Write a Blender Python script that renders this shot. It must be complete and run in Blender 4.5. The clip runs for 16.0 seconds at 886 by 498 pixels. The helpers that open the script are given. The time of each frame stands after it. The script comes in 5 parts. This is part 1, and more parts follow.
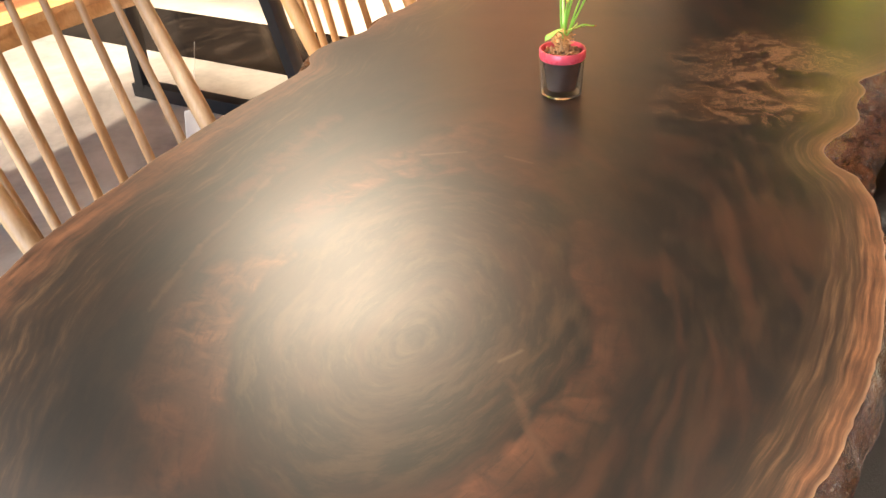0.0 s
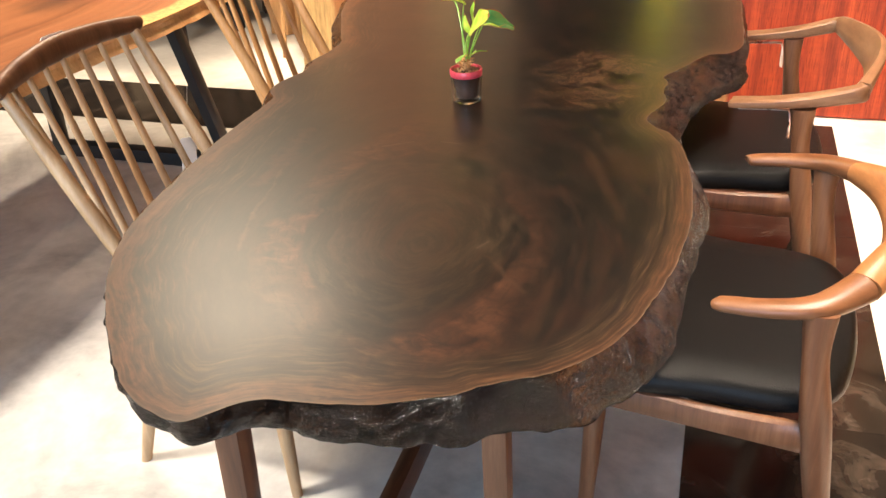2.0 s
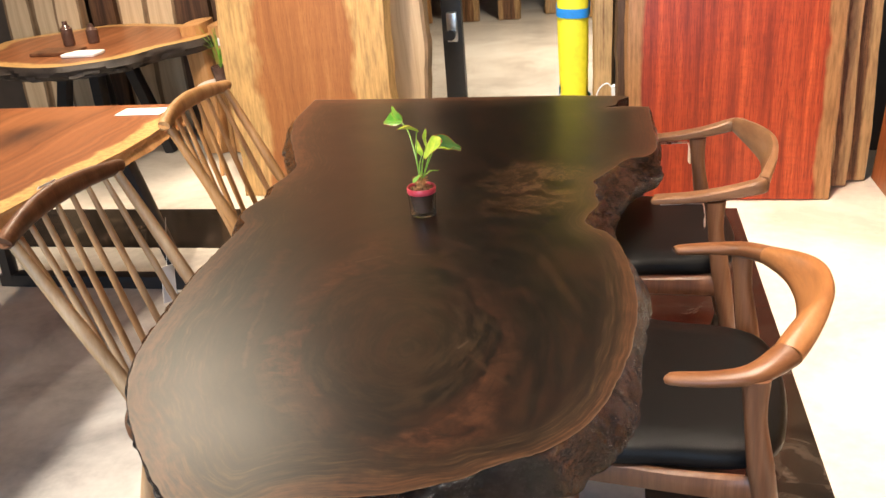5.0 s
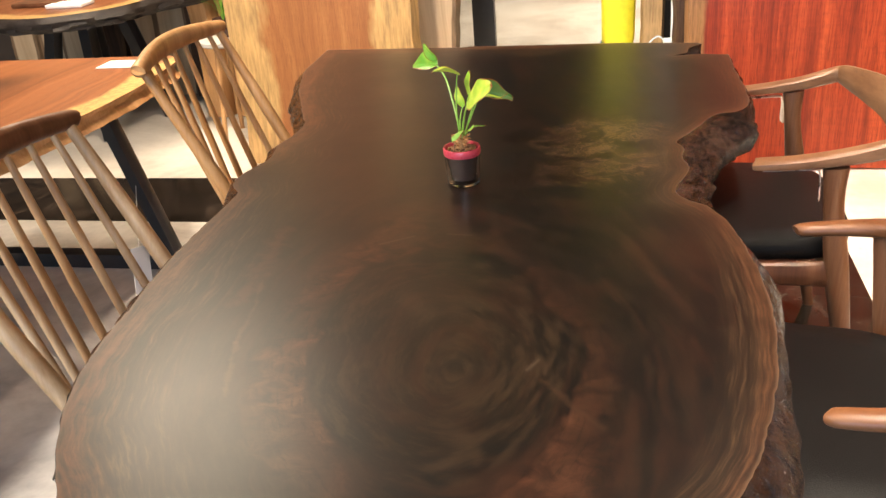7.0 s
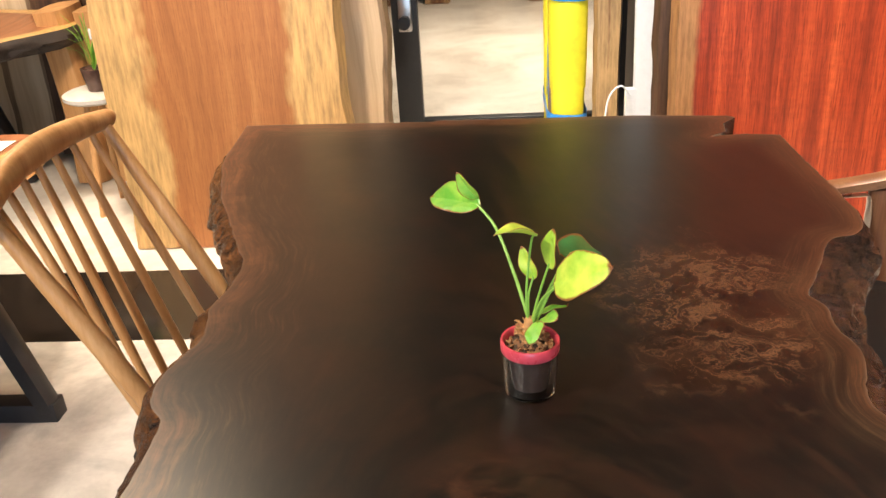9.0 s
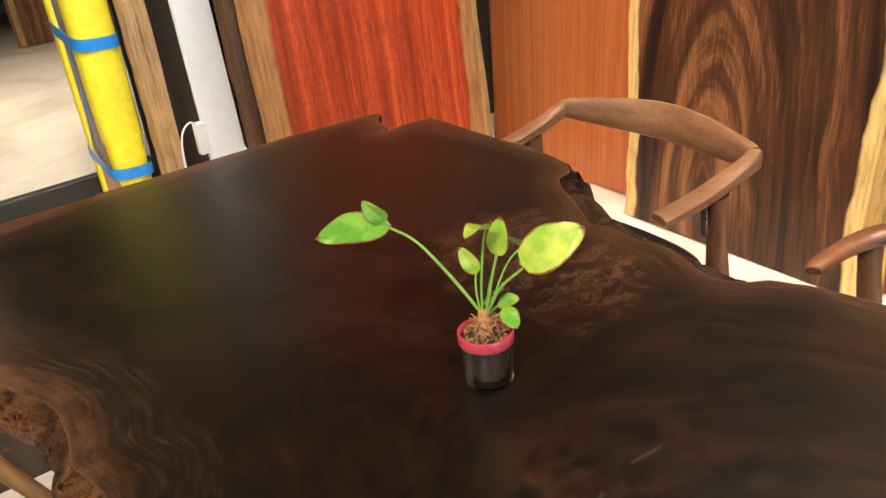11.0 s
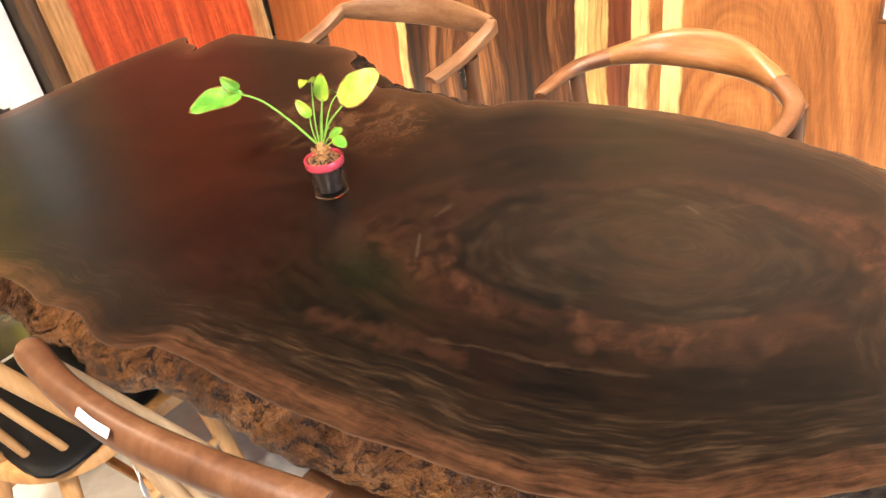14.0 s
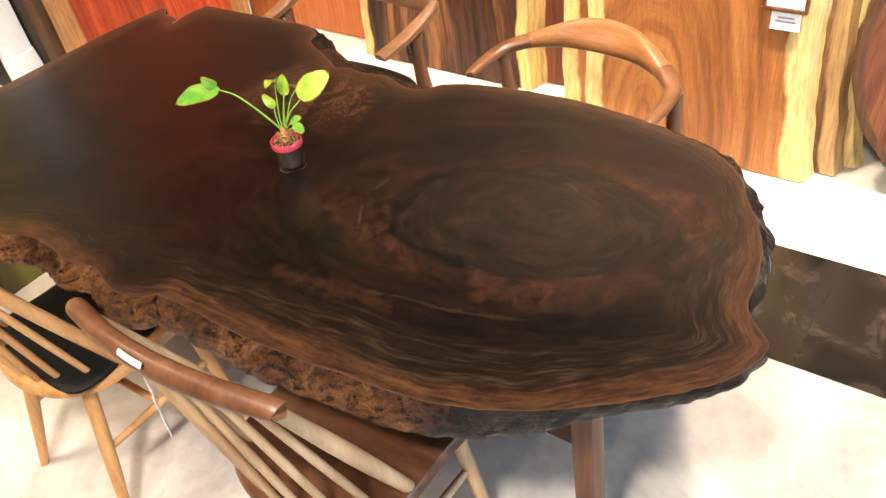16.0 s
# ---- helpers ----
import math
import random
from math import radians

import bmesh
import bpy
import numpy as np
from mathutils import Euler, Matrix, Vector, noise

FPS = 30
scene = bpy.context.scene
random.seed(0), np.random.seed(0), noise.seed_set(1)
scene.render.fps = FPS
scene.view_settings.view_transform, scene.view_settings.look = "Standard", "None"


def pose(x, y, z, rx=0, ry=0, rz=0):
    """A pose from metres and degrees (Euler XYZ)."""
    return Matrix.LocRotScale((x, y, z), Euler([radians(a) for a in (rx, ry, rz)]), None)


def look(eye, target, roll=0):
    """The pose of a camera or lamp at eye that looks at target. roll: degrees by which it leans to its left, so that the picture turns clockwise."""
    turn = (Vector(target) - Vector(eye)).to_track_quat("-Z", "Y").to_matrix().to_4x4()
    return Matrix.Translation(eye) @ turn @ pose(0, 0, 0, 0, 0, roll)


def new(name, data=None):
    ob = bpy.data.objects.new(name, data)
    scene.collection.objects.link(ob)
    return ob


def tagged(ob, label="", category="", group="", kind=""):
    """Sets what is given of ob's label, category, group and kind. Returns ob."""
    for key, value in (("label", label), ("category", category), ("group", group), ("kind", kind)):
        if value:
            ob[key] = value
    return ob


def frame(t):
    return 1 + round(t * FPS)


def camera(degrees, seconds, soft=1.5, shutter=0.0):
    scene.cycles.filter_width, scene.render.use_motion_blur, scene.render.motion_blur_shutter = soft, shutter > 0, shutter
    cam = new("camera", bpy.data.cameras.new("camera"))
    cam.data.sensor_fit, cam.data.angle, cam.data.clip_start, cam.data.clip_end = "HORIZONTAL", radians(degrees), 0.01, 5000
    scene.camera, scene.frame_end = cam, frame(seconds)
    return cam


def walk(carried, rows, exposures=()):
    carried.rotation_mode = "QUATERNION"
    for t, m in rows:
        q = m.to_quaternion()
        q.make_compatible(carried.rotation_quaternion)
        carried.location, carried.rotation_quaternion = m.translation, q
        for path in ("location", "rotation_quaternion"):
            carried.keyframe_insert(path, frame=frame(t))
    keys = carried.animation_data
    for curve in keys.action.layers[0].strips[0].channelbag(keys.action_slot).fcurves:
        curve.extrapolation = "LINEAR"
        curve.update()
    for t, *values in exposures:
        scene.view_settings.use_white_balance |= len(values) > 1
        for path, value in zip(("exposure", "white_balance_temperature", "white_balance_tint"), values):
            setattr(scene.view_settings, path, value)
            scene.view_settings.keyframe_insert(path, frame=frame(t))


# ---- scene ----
cam = camera(55.1, 16.0, soft=1.5)
PATH = [
    (0, (0.388, -0.583, 1.275), (-0.464, 0.855, 0.175), -3.2),
    (0.5, (0.414, -0.73, 1.311), (-0.319, 0.791, 0.239), -2.8),
    (1, (0.39, -0.906, 1.344), (-0.214, 0.689, 0.3), -3.1),
    (1.5, (0.406, -1.049, 1.363), (-0.136, 0.576, 0.332), -3.2),
    (2, (0.434, -1.163, 1.42), (-0.12, 0.469, 0.405), -3.3),
    (2.5, (0.435, -1.192, 1.53), (-0.114, 0.445, 0.52), -4.8),
    (3, (0.426, -1.239, 1.598), (-0.047, 0.436, 0.613), -5.1),
    (3.5, (0.408, -1.285, 1.616), (0.012, 0.428, 0.663), -4.1),
    (3.7, (0.401, -1.312, 1.618), (0.022, 0.417, 0.685), -4.1),
    (5.8, (0.336, -1.351, 1.444), (-0.079, 0.43, 0.632), -5.6),
    (6, (0.317, -1.305, 1.416), (-0.108, 0.471, 0.6), -5.8),
    (6.5, (0.268, -1.12, 1.371), (-0.171, 0.633, 0.516), -6.1),
    (7, (0.223, -0.932, 1.361), (-0.198, 0.81, 0.472), -5.1),
    (7.5, (0.108, -0.726, 1.353), (-0.274, 1.028, 0.473), -4.4),
    (8, (0.033, -0.539, 1.367), (-0.301, 1.228, 0.491), -3.6),
    (8.2, (0.021, -0.463, 1.364), (-0.305, 1.306, 0.489), -3.4),
    (10.3, (-0.503, -0.13, 1.364), (0.071, 1.567, 0.475), -5.2),
    (10.5, (-0.538, -0.114, 1.382), (0.163, 1.535, 0.494), -5.5),
    (11, (-0.672, -0.1, 1.392), (0.318, 1.381, 0.483), -6.5),
    (11.5, (-0.81, -0.13, 1.412), (0.312, 1.222, 0.456), -7.9),
    (12, (-0.935, -0.195, 1.447), (0.213, 1.108, 0.454), -8.1),
    (12.5, (-1.06, -0.213, 1.448), (0.078, 1.022, 0.362), -9.1),
    (13, (-1.129, -0.247, 1.485), (0.022, 0.908, 0.326), -10.9),
    (13.5, (-1.142, -0.302, 1.501), (0.059, 0.823, 0.365), -11.1),
    (14, (-1.072, -0.447, 1.489), (0.18, 0.66, 0.39), -9.5),
    (14.5, (-0.999, -0.59, 1.555), (0.255, 0.525, 0.467), -7.5),
    (15, (-1.024, -0.623, 1.657), (0.191, 0.453, 0.489), -6.7),
    (15.5, (-1.135, -0.673, 1.755), (0.053, 0.37, 0.53), -8.5),
    (16, (-1.219, -0.72, 1.799), (-0.045, 0.292, 0.535), -9.1),
]
walk(cam, [(t, look(eye, target, roll)) for t, eye, target, roll in PATH], exposures=[(0.0, 0.7), (1.5, 0.30), (2.0, 0.1), (3.0, -0.04), (3.5, -0.28), (6.0, -0.25), (7.0, -0.2), (7.5, 0.05), (8.2, -0.05), (10.5, -0.42), (11.0, -0.5), (11.5, -0.28), (12.0, 0.05), (12.5, 0.15), (13.5, 0.42), (14.5, 0.2), (15.5, 0.15), (16.0, -0.05)])

# ---- light: warm spots assumed on the unseen ceiling, one added as fill, and a dim warm world outside ----
world = bpy.data.worlds.new("world")
scene.world = world
world.use_nodes = True
world.node_tree.nodes["Background"].inputs["Color"].default_value = (1.0, 0.86, 0.68, 1)
world.node_tree.nodes["Background"].inputs["Strength"].default_value = 0.25


def spot(x, y, power, size=0.16, target=None, colour=(1.0, 0.83, 0.655), z=2.94, spread=130):
    data = bpy.data.lights.new("assumed_ceiling_spot", "AREA")
    data.shape, data.size, data.energy, data.color = "DISK", size, power, colour
    data.spread = radians(spread)
    ob = new("assumed_ceiling_spot", data)
    ob.matrix_world = look((x, y, z), target or (x, y + 0.001, 0))
    return ob


spot(-1.95, 2.30, 76, 1.15, (-1.15, 1.35, 0.0), (1.0, 0.82, 0.60))
spot(0.80, 0.55, 31, 0.20, (1.30, 0.45, 0.0), spread=74)
spot(0.78, -0.60, 31, 0.20, (1.30, -0.35, 0.0), spread=74)
spot(0.78, 1.60, 32, 0.20, (1.25, 2.1, 0.2), spread=74)
spot(-0.80, 1.45, 32, 0.20, (-1.1, 2.5, 0.5), spread=80)
spot(-0.05, 2.35, 19, 0.20, (0.25, 3.3, 0.3), (1.0, 0.93, 0.84), spread=74)
spot(-1.75, -0.45, 68, 0.30, (-0.8, 0.3, 0.3), (1.0, 0.92, 0.82))
spot(-0.10, -1.10, 14, 0.30, (0.1, -0.2, 0.2))
spot(0.1, 5.6, 68, 0.5, (0.1, 5.7, 0.0), spread=100)
# unseen fill lamp, added to brighten the round table and planks behind it
spot(-2.55, 2.70, 22, 0.20, (-2.7, 3.6, 0.4), spread=90)
spot(-2.9, -0.3, 20, 0.20, (-2.2, 0.9, 0.5), spread=90)

# cool daylight in the opening of the front window behind the camera
daylight = bpy.data.lights.new("window_daylight", "AREA")
daylight.shape, daylight.size, daylight.size_y, daylight.energy, daylight.color = "RECTANGLE", 3.0, 2.0, 205, (0.50, 0.72, 1.0)
daylight_ob = new("window_daylight", daylight)
daylight_ob.matrix_world = look((-0.4, -4.22, 1.35), (-0.4, 0.0, 1.0))


# ---- materials ----
class Nodes:
    """A small wrapper that links shader nodes by value or socket."""

    def __init__(self, name):
        self.mat = bpy.data.materials.new(name)
        self.mat.use_nodes = True
        self.tree = self.mat.node_tree
        self.bsdf = self.tree.nodes["Principled BSDF"]

    def put(self, socket, value):
        if isinstance(value, bpy.types.NodeSocket):
            self.tree.links.new(value, socket)
        elif value is not None:
            if isinstance(value, (tuple, list)) and len(value) == 3 and socket.type == "RGBA":
                value = (*value, 1)
            socket.default_value = value

    def node(self, kind, out=0, props=None, **ins):
        n = self.tree.nodes.new(kind)
        for k, v in (props or {}).items():
            setattr(n, k, v)
        for k, v in ins.items():
            self.put(n.inputs[int(k[1:])] if k[0] == "i" and k[1:].isdigit() else n.inputs[k], v)
        return n.outputs[out]

    def coords(self):
        return self.node("ShaderNodeTexCoord", 3)

    def scaled(self, vec, s, loc=(0, 0, 0)):
        return self.node("ShaderNodeMapping", Vector=vec, Scale=s, Location=loc)

    def noise(self, vec, scale, detail=4.0, rough=0.55, dist=0.0, out=0):
        return self.node("ShaderNodeTexNoise", out, Vector=vec, Scale=scale, Detail=detail, Roughness=rough, Distortion=dist)

    def maths(self, op, a, b=0.0, c=0.0):
        return self.node("ShaderNodeMath", 0, {"operation": op}, i0=a, i1=b, i2=c)

    def vmath(self, op, a, b):
        return self.node("ShaderNodeVectorMath", 0, {"operation": op}, i0=a, i1=b)

    def ramp(self, fac, stops):
        n = self.tree.nodes.new("ShaderNodeValToRGB")
        els = n.color_ramp.elements
        while len(els) < len(stops):
            els.new(0.5)
        for e, (p, c) in zip(els, stops):
            e.position, e.color = p, ((c, c, c, 1) if isinstance(c, (int, float)) else (*c, 1))
        self.put(n.inputs[0], fac)
        return n.outputs[0]

    def mix(self, fac, a, b, blend="MIX"):
        n = self.tree.nodes.new("ShaderNodeMix")
        n.data_type, n.blend_type = "RGBA", blend
        self.put(n.inputs[0], fac), self.put(n.inputs[6], a), self.put(n.inputs[7], b)
        return n.outputs[2]

    def attribute(self, name):
        return self.node("ShaderNodeAttribute", 2, {"attribute_name": name})

    def random(self):
        return self.node("ShaderNodeObjectInfo", 5)

    def bump(self, height, strength, distance=0.01):
        self.put(self.bsdf.inputs["Normal"], self.node("ShaderNodeBump", 0, Strength=strength, Distance=distance, Height=height))

    def done(self, colour, rough=0.5, metal=0.0, spec=0.5, **more):
        b = self.bsdf
        self.put(b.inputs["Base Color"], colour), self.put(b.inputs["Roughness"], rough)
        self.put(b.inputs["Metallic"], metal), self.put(b.inputs["Specular IOR Level"], spec)
        for k, v in more.items():
            self.put(b.inputs[k.replace("_", " ")], v)
        return self.mat


def plain(name, colour, rough=0.5, metal=0.0, vary=0.25, scale=40.0, bump=0.1, **more):
    """A surface of one colour with faint mottling and fine relief."""
    m = Nodes(name)
    v = m.coords()
    n = m.maths("ADD", m.noise(v, scale, 5), m.maths("MULTIPLY", m.noise(v, scale * 0.08, 3), 0.8))
    c = m.mix(m.ramp(n, [(0.55, 0.0), (1.2, 1.0)]), tuple(x * (1 - vary) for x in colour), tuple(min(1, x * (1 + vary)) for x in colour))
    m.bump(m.noise(v, scale * 6, 3), bump, 0.002)
    return m.done(c, m.maths("MULTIPLY_ADD", n, 0.12, rough - 0.1), metal, **more)


def wood(name, dark, mid, light, grain=(1, 1, 0.05), fine=160.0, broad=22.0, rough=0.45, contrast=1.0, spec=0.4, swirl=0.02):
    """Furniture timber: fine pores and broad streaks drawn out along the grain."""
    m = Nodes(name)
    v = m.coords()
    shift = m.node("ShaderNodeCombineXYZ", X=m.maths("MULTIPLY", m.random(), 7.0), Y=m.maths("MULTIPLY", m.random(), 3.0), Z=0.0)
    v = m.vmath("ADD", v, shift)
    warp = m.noise(v, 3.0, 3, out=1)
    v2 = m.vmath("ADD", v, m.vmath("MULTIPLY", warp, (swirl, swirl, swirl)))
    g = m.scaled(v2, grain)
    a, b = m.noise(g, broad, 4, 0.6), m.noise(g, fine, 5, 0.7)
    f = m.maths("ADD", m.maths("MULTIPLY", a, 0.7), m.maths("MULTIPLY", b, 0.3))
    w = 0.16 / contrast
    c = m.ramp(f, [(0.5 - w, dark), (0.5, mid), (0.5 + w, light)])
    m.bump(b, 0.12, 0.002)
    return m.done(c, m.maths("MULTIPLY_ADD", b, 0.2, rough - 0.1), 0.0, spec)


def slab_wood(name, dark, mid, light, sap, sap_width=0.07, freq=26.0, rough=0.4, cathedral=0.5, contrast=1.0, offset=0.0, stain=None, wander=1.0, flecks=0.0):
    """A wide plank: cathedral growth lines up the middle, streaks, and pale sapwood along both edges."""
    m = Nodes(name)
    v = m.coords()
    warp = m.vmath("MULTIPLY", m.noise(m.scaled(v, (1, 1, 0.35)), 2.2, 3, out=1), (0.16 * wander, 0.1 * wander, 0.5 * wander))
    v2 = m.vmath("ADD", v, warp)
    sep = m.tree.nodes.new("ShaderNodeSeparateXYZ")
    m.put(sep.inputs[0], v2)
    x = m.maths("ADD", sep.outputs[0], offset)
    zz = m.maths("MULTIPLY", m.maths("SUBTRACT", sep.outputs[2], 0.35), 0.22 * cathedral)
    field = m.maths("SQRT", m.maths("ADD", m.maths("MULTIPLY", x, x), m.maths("MULTIPLY", zz, zz)))
    lines = m.noise(m.node("ShaderNodeCombineXYZ", X=m.maths("MULTIPLY", field, freq), Y=m.maths("MULTIPLY", x, 1.4), Z=m.maths("MULTIPLY", sep.outputs[2], 0.9)), 1.0, 5, 0.6)
    fine = m.noise(m.scaled(v2, (1, 1, 0.03)), 170.0, 4, 0.7)
    f = m.maths("ADD", m.maths("MULTIPLY", lines, 0.78), m.maths("MULTIPLY", fine, 0.22))
    w = 0.17 / contrast
    c = m.ramp(f, [(0.5 - w, dark), (0.5 + 0.1 * w, mid), (0.5 + w, light)])
    if flecks:
        pore = m.noise(m.scaled(v, (1, 1, 0.045)), 260.0, 3, 0.6)
        c = m.mix(m.ramp(pore, [(0.36, flecks), (0.50, 0.0)]), c, tuple(k * 0.6 for k in dark))
        curl = m.noise(m.scaled(v, (1, 1, 2.6)), 17.0, 4, 0.6)
        c = m.mix(m.ramp(curl, [(0.40, 0.35 * flecks), (0.55, 0.0)]), c, dark)
    if stain:
        d = m.node("ShaderNodeVectorMath", 1, {"operation": "LENGTH"}, i0=m.vmath("MULTIPLY", m.vmath("SUBTRACT", v, stain), (3.2, 1.9, 0.0)))
        d = m.maths("ADD", d, m.maths("MULTIPLY", m.noise(m.scaled(v, (1, 0.5, 1)), 9.0, 5, 0.65), 0.8))
        c = m.mix(m.ramp(d, [(0.45, 0.8), (0.95, 0.0)]), c, (0.025, 0.016, 0.013))
    edge = m.maths("ADD", m.attribute("rim"), m.maths("MULTIPLY", m.maths("SUBTRACT", m.noise(m.scaled(v, (1, 1, 0.5)), 9.0, 3), 0.5), sap_width * 0.9))
    s = m.ramp(m.maths("DIVIDE", edge, sap_width), [(0.8, 1.0), (1.02, 0.0)])
    sapc = m.mix(m.ramp(m.noise(m.scaled(v, (1, 1, 0.12)), 55.0, 5, 0.65), [(0.36, 0.0), (0.62, 1.0)]), tuple(k * 0.55 for k in sap), sap)
    m.bump(fine, 0.15, 0.003)
    return m.done(m.mix(s, c, sapc), m.maths("MULTIPLY_ADD", fine, 0.2, rough - 0.1), 0.0, 0.35)


def table_wood():
    """The dark tabletop: an oval heart of growth rings, a red-brown ring, black wood, a curly burl, streaked rim wood and scratches."""
    m = Nodes("ebony_brown_tabletop")
    v = m.coords()
    warp = m.vmath("MULTIPLY", m.noise(v, 2.6, 1.5, 0.4, out=1), (0.07, 0.07, 0.0))
    warp2 = m.vmath("MULTIPLY", m.noise(v, 9.0, 3.0, 0.6, out=1), (0.030, 0.034, 0.0))
    v2 = m.vmath("ADD", m.vmath("ADD", v, warp), m.vmath("ADD", warp2, (-0.050, -0.052, 0.0)))
    sep = m.tree.nodes.new("ShaderNodeSeparateXYZ")
    m.put(sep.inputs[0], v2)
    x, y = sep.outputs[0], sep.outputs[1]

    def gap(a, b, at=v2):
        """Distance from a short straight stroke."""
        d = (b[0] - a[0], b[1] - a[1])
        rel = m.vmath("MULTIPLY", m.vmath("SUBTRACT", at, (a[0], a[1], 0.0)), (1, 1, 0))
        dot = m.node("ShaderNodeVectorMath", 1, {"operation": "DOT_PRODUCT"}, i0=rel, i1=(d[0], d[1], 0.0))
        k = m.maths("MINIMUM", m.maths("MAXIMUM", m.maths("DIVIDE", dot, d[0] ** 2 + d[1] ** 2), 0.0), 1.0)
        off = m.vmath("SUBTRACT", rel, m.node("ShaderNodeCombineXYZ", X=m.maths("MULTIPLY", k, d[0]), Y=m.maths("MULTIPLY", k, d[1]), Z=0.0))
        return m.node("ShaderNodeVectorMath", 1, {"operation": "LENGTH"}, i0=off)

    # the rings start round the pith and grow into an oval that leans along the slab
    r0 = m.node("ShaderNodeVectorMath", 1, {"operation": "LENGTH"}, i0=m.vmath("MULTIPLY", v2, (1, 1, 0)))
    k = m.ramp(r0, [(0.0, 0.0), (0.24, 1.0)])
    px, py = m.maths("MULTIPLY_ADD", k, 0.035, x), m.maths("MULTIPLY_ADD", k, -0.062, y)
    along = m.maths("ADD", m.maths("MULTIPLY", px, -0.256), m.maths("MULTIPLY", py, 0.967))
    across = m.maths("ADD", m.maths("MULTIPLY", px, 0.967), m.maths("MULTIPLY", py, 0.256))
    g = m.maths("DIVIDE", along, 0.275)
    g = m.maths("MULTIPLY", m.maths("TANH", m.maths("DIVIDE", g, 2.4)), 2.4)
    c = m.maths("DIVIDE", across, 0.172)
    e = m.maths("SQRT", m.maths("ADD", m.maths("MULTIPLY", g, g), m.maths("MULTIPLY", c, c)))

    def rings(k, spread, detail, seed):
        vec = m.node("ShaderNodeCombineXYZ", X=m.maths("MULTIPLY_ADD", e, k, seed), Y=m.maths("MULTIPLY", x, spread), Z=m.maths("MULTIPLY", y, spread))
        return m.noise(vec, 1.0, detail, 0.6)

    broad, mid, fine = rings(2.2, 5.0, 4, 0.0), rings(8.0, 15.0, 5, 5.0), rings(28.0, 30.0, 5, 9.0)
    mottle = m.noise(m.scaled(v2, (1, 1.3, 1)), 24.0, 5, 0.68, 0.6)
    cloud = m.noise(v2, 6.5, 4, 0.6)
    zone = m.maths("ADD", e, m.maths("MULTIPLY", m.maths("SUBTRACT", broad, 0.5), 0.55))
    base = m.ramp(m.maths("DIVIDE", zone, 3.0), [(0.0, (0.0125, 0.0082, 0.0050)), (0.20, (0.0088, 0.0058, 0.0037)), (0.315, (0.0050, 0.0036, 0.0027)), (0.345, (0.0030, 0.0024, 0.0021)),
                                                 (0.37, (0.0040, 0.0030, 0.0025)), (1.0, (0.0042, 0.0031, 0.0026))])
    # the red-brown ring shows on the outer and near sides of the heart
    lean = m.maths("MULTIPLY_ADD", y, 0.5, x)
    ring = m.maths("MULTIPLY", m.ramp(m.maths("DIVIDE", zone, 3.0), [(0.345, 0.0), (0.37, 1.0), (0.45, 0.8), (0.53, 0.0)]), m.ramp(lean, [(0.08, 1.0), (0.27, 0.08)]))
    redc = m.ramp(mottle, [(0.34, (0.0070, 0.0036, 0.0026)), (0.48, (0.036, 0.0130, 0.0068)), (0.66, (0.080, 0.031, 0.0155))])
    base = m.mix(m.maths("MULTIPLY", ring, m.ramp(cloud, [(0.36, 0.35), (0.56, 1.0)])), base, redc)
    inside = m.ramp(m.maths("DIVIDE", zone, 3.0), [(0.30, 1.0), (0.36, 0.25)])
    base = m.mix(m.maths("MULTIPLY", inside, m.ramp(mid, [(0.46, 0.0), (0.60, 0.75)])), base, (0.026, 0.0150, 0.0082))
    base = m.mix(m.maths("MULTIPLY", inside, m.ramp(fine, [(0.54, 0.0), (0.70, 0.45)])), base, (0.040, 0.0235, 0.0130))
    base = m.mix(m.ramp(fine, [(0.34, 0.5), (0.47, 0.0)]), base, (0.0024, 0.0020, 0.0018))
    base = m.mix(m.ramp(cloud, [(0.50, 0.0), (0.66, 0.6)]), base, (0.0150, 0.0062, 0.0037))
    # drawn-out flames beyond the heart
    flame = m.noise(m.node("ShaderNodeCombineXYZ", X=m.maths("MULTIPLY", e, 3.4), Y=m.maths("MULTIPLY", x, 3.0), Z=m.maths("MULTIPLY", y, 2.2)), 1.6, 5, 0.6)
    base = m.mix(m.ramp(flame, [(0.53, 0.0), (0.68, 0.5)]), base, (0.026, 0.0105, 0.0058))
    for a, b, width, tint, strength in (((-0.412, 0.43), (-0.388, 0.17), 0.030, (0.060, 0.0230, 0.0120), 0.42), ((-0.372, 0.23), (-0.339, 0.055), 0.006, (0.060, 0.033, 0.018), 0.38), ((-0.339, 0.055), (-0.290, -0.080), 0.006, (0.060, 0.033, 0.018), 0.38),
                                        ((0.115, -0.02), (0.20, -0.11), 0.006, (0.040, 0.020, 0.011), 0.5), ((-0.04, -0.25), (-0.05, -0.40), 0.006, (0.050, 0.028, 0.016), 0.5)):
        near = m.maths("ADD", m.maths("DIVIDE", gap(a, b), width), m.maths("MULTIPLY", m.maths("SUBTRACT", mottle, 0.5), 4.0))
        base = m.mix(m.ramp(near, [(0.05, strength), (1.0, 0.0)]), base, tint)
    # black wood round the cleft at the near end
    near = m.maths("ADD", gap((-0.04, -0.29), (-0.10, -0.42)), m.maths("MULTIPLY", m.maths("SUBTRACT", cloud, 0.5), 0.12))
    base = m.mix(m.ramp(near, [(0.012, 0.85), (0.06, 0.0)]), base, (0.0032, 0.0025, 0.0022))
    # curly burl towards the hollow side: wisps over a soft cloud
    cv = m.vmath("ADD", v, m.vmath("MULTIPLY", m.noise(v, 9.0, 4, 0.62, out=1), (0.34, 0.26, 0)))
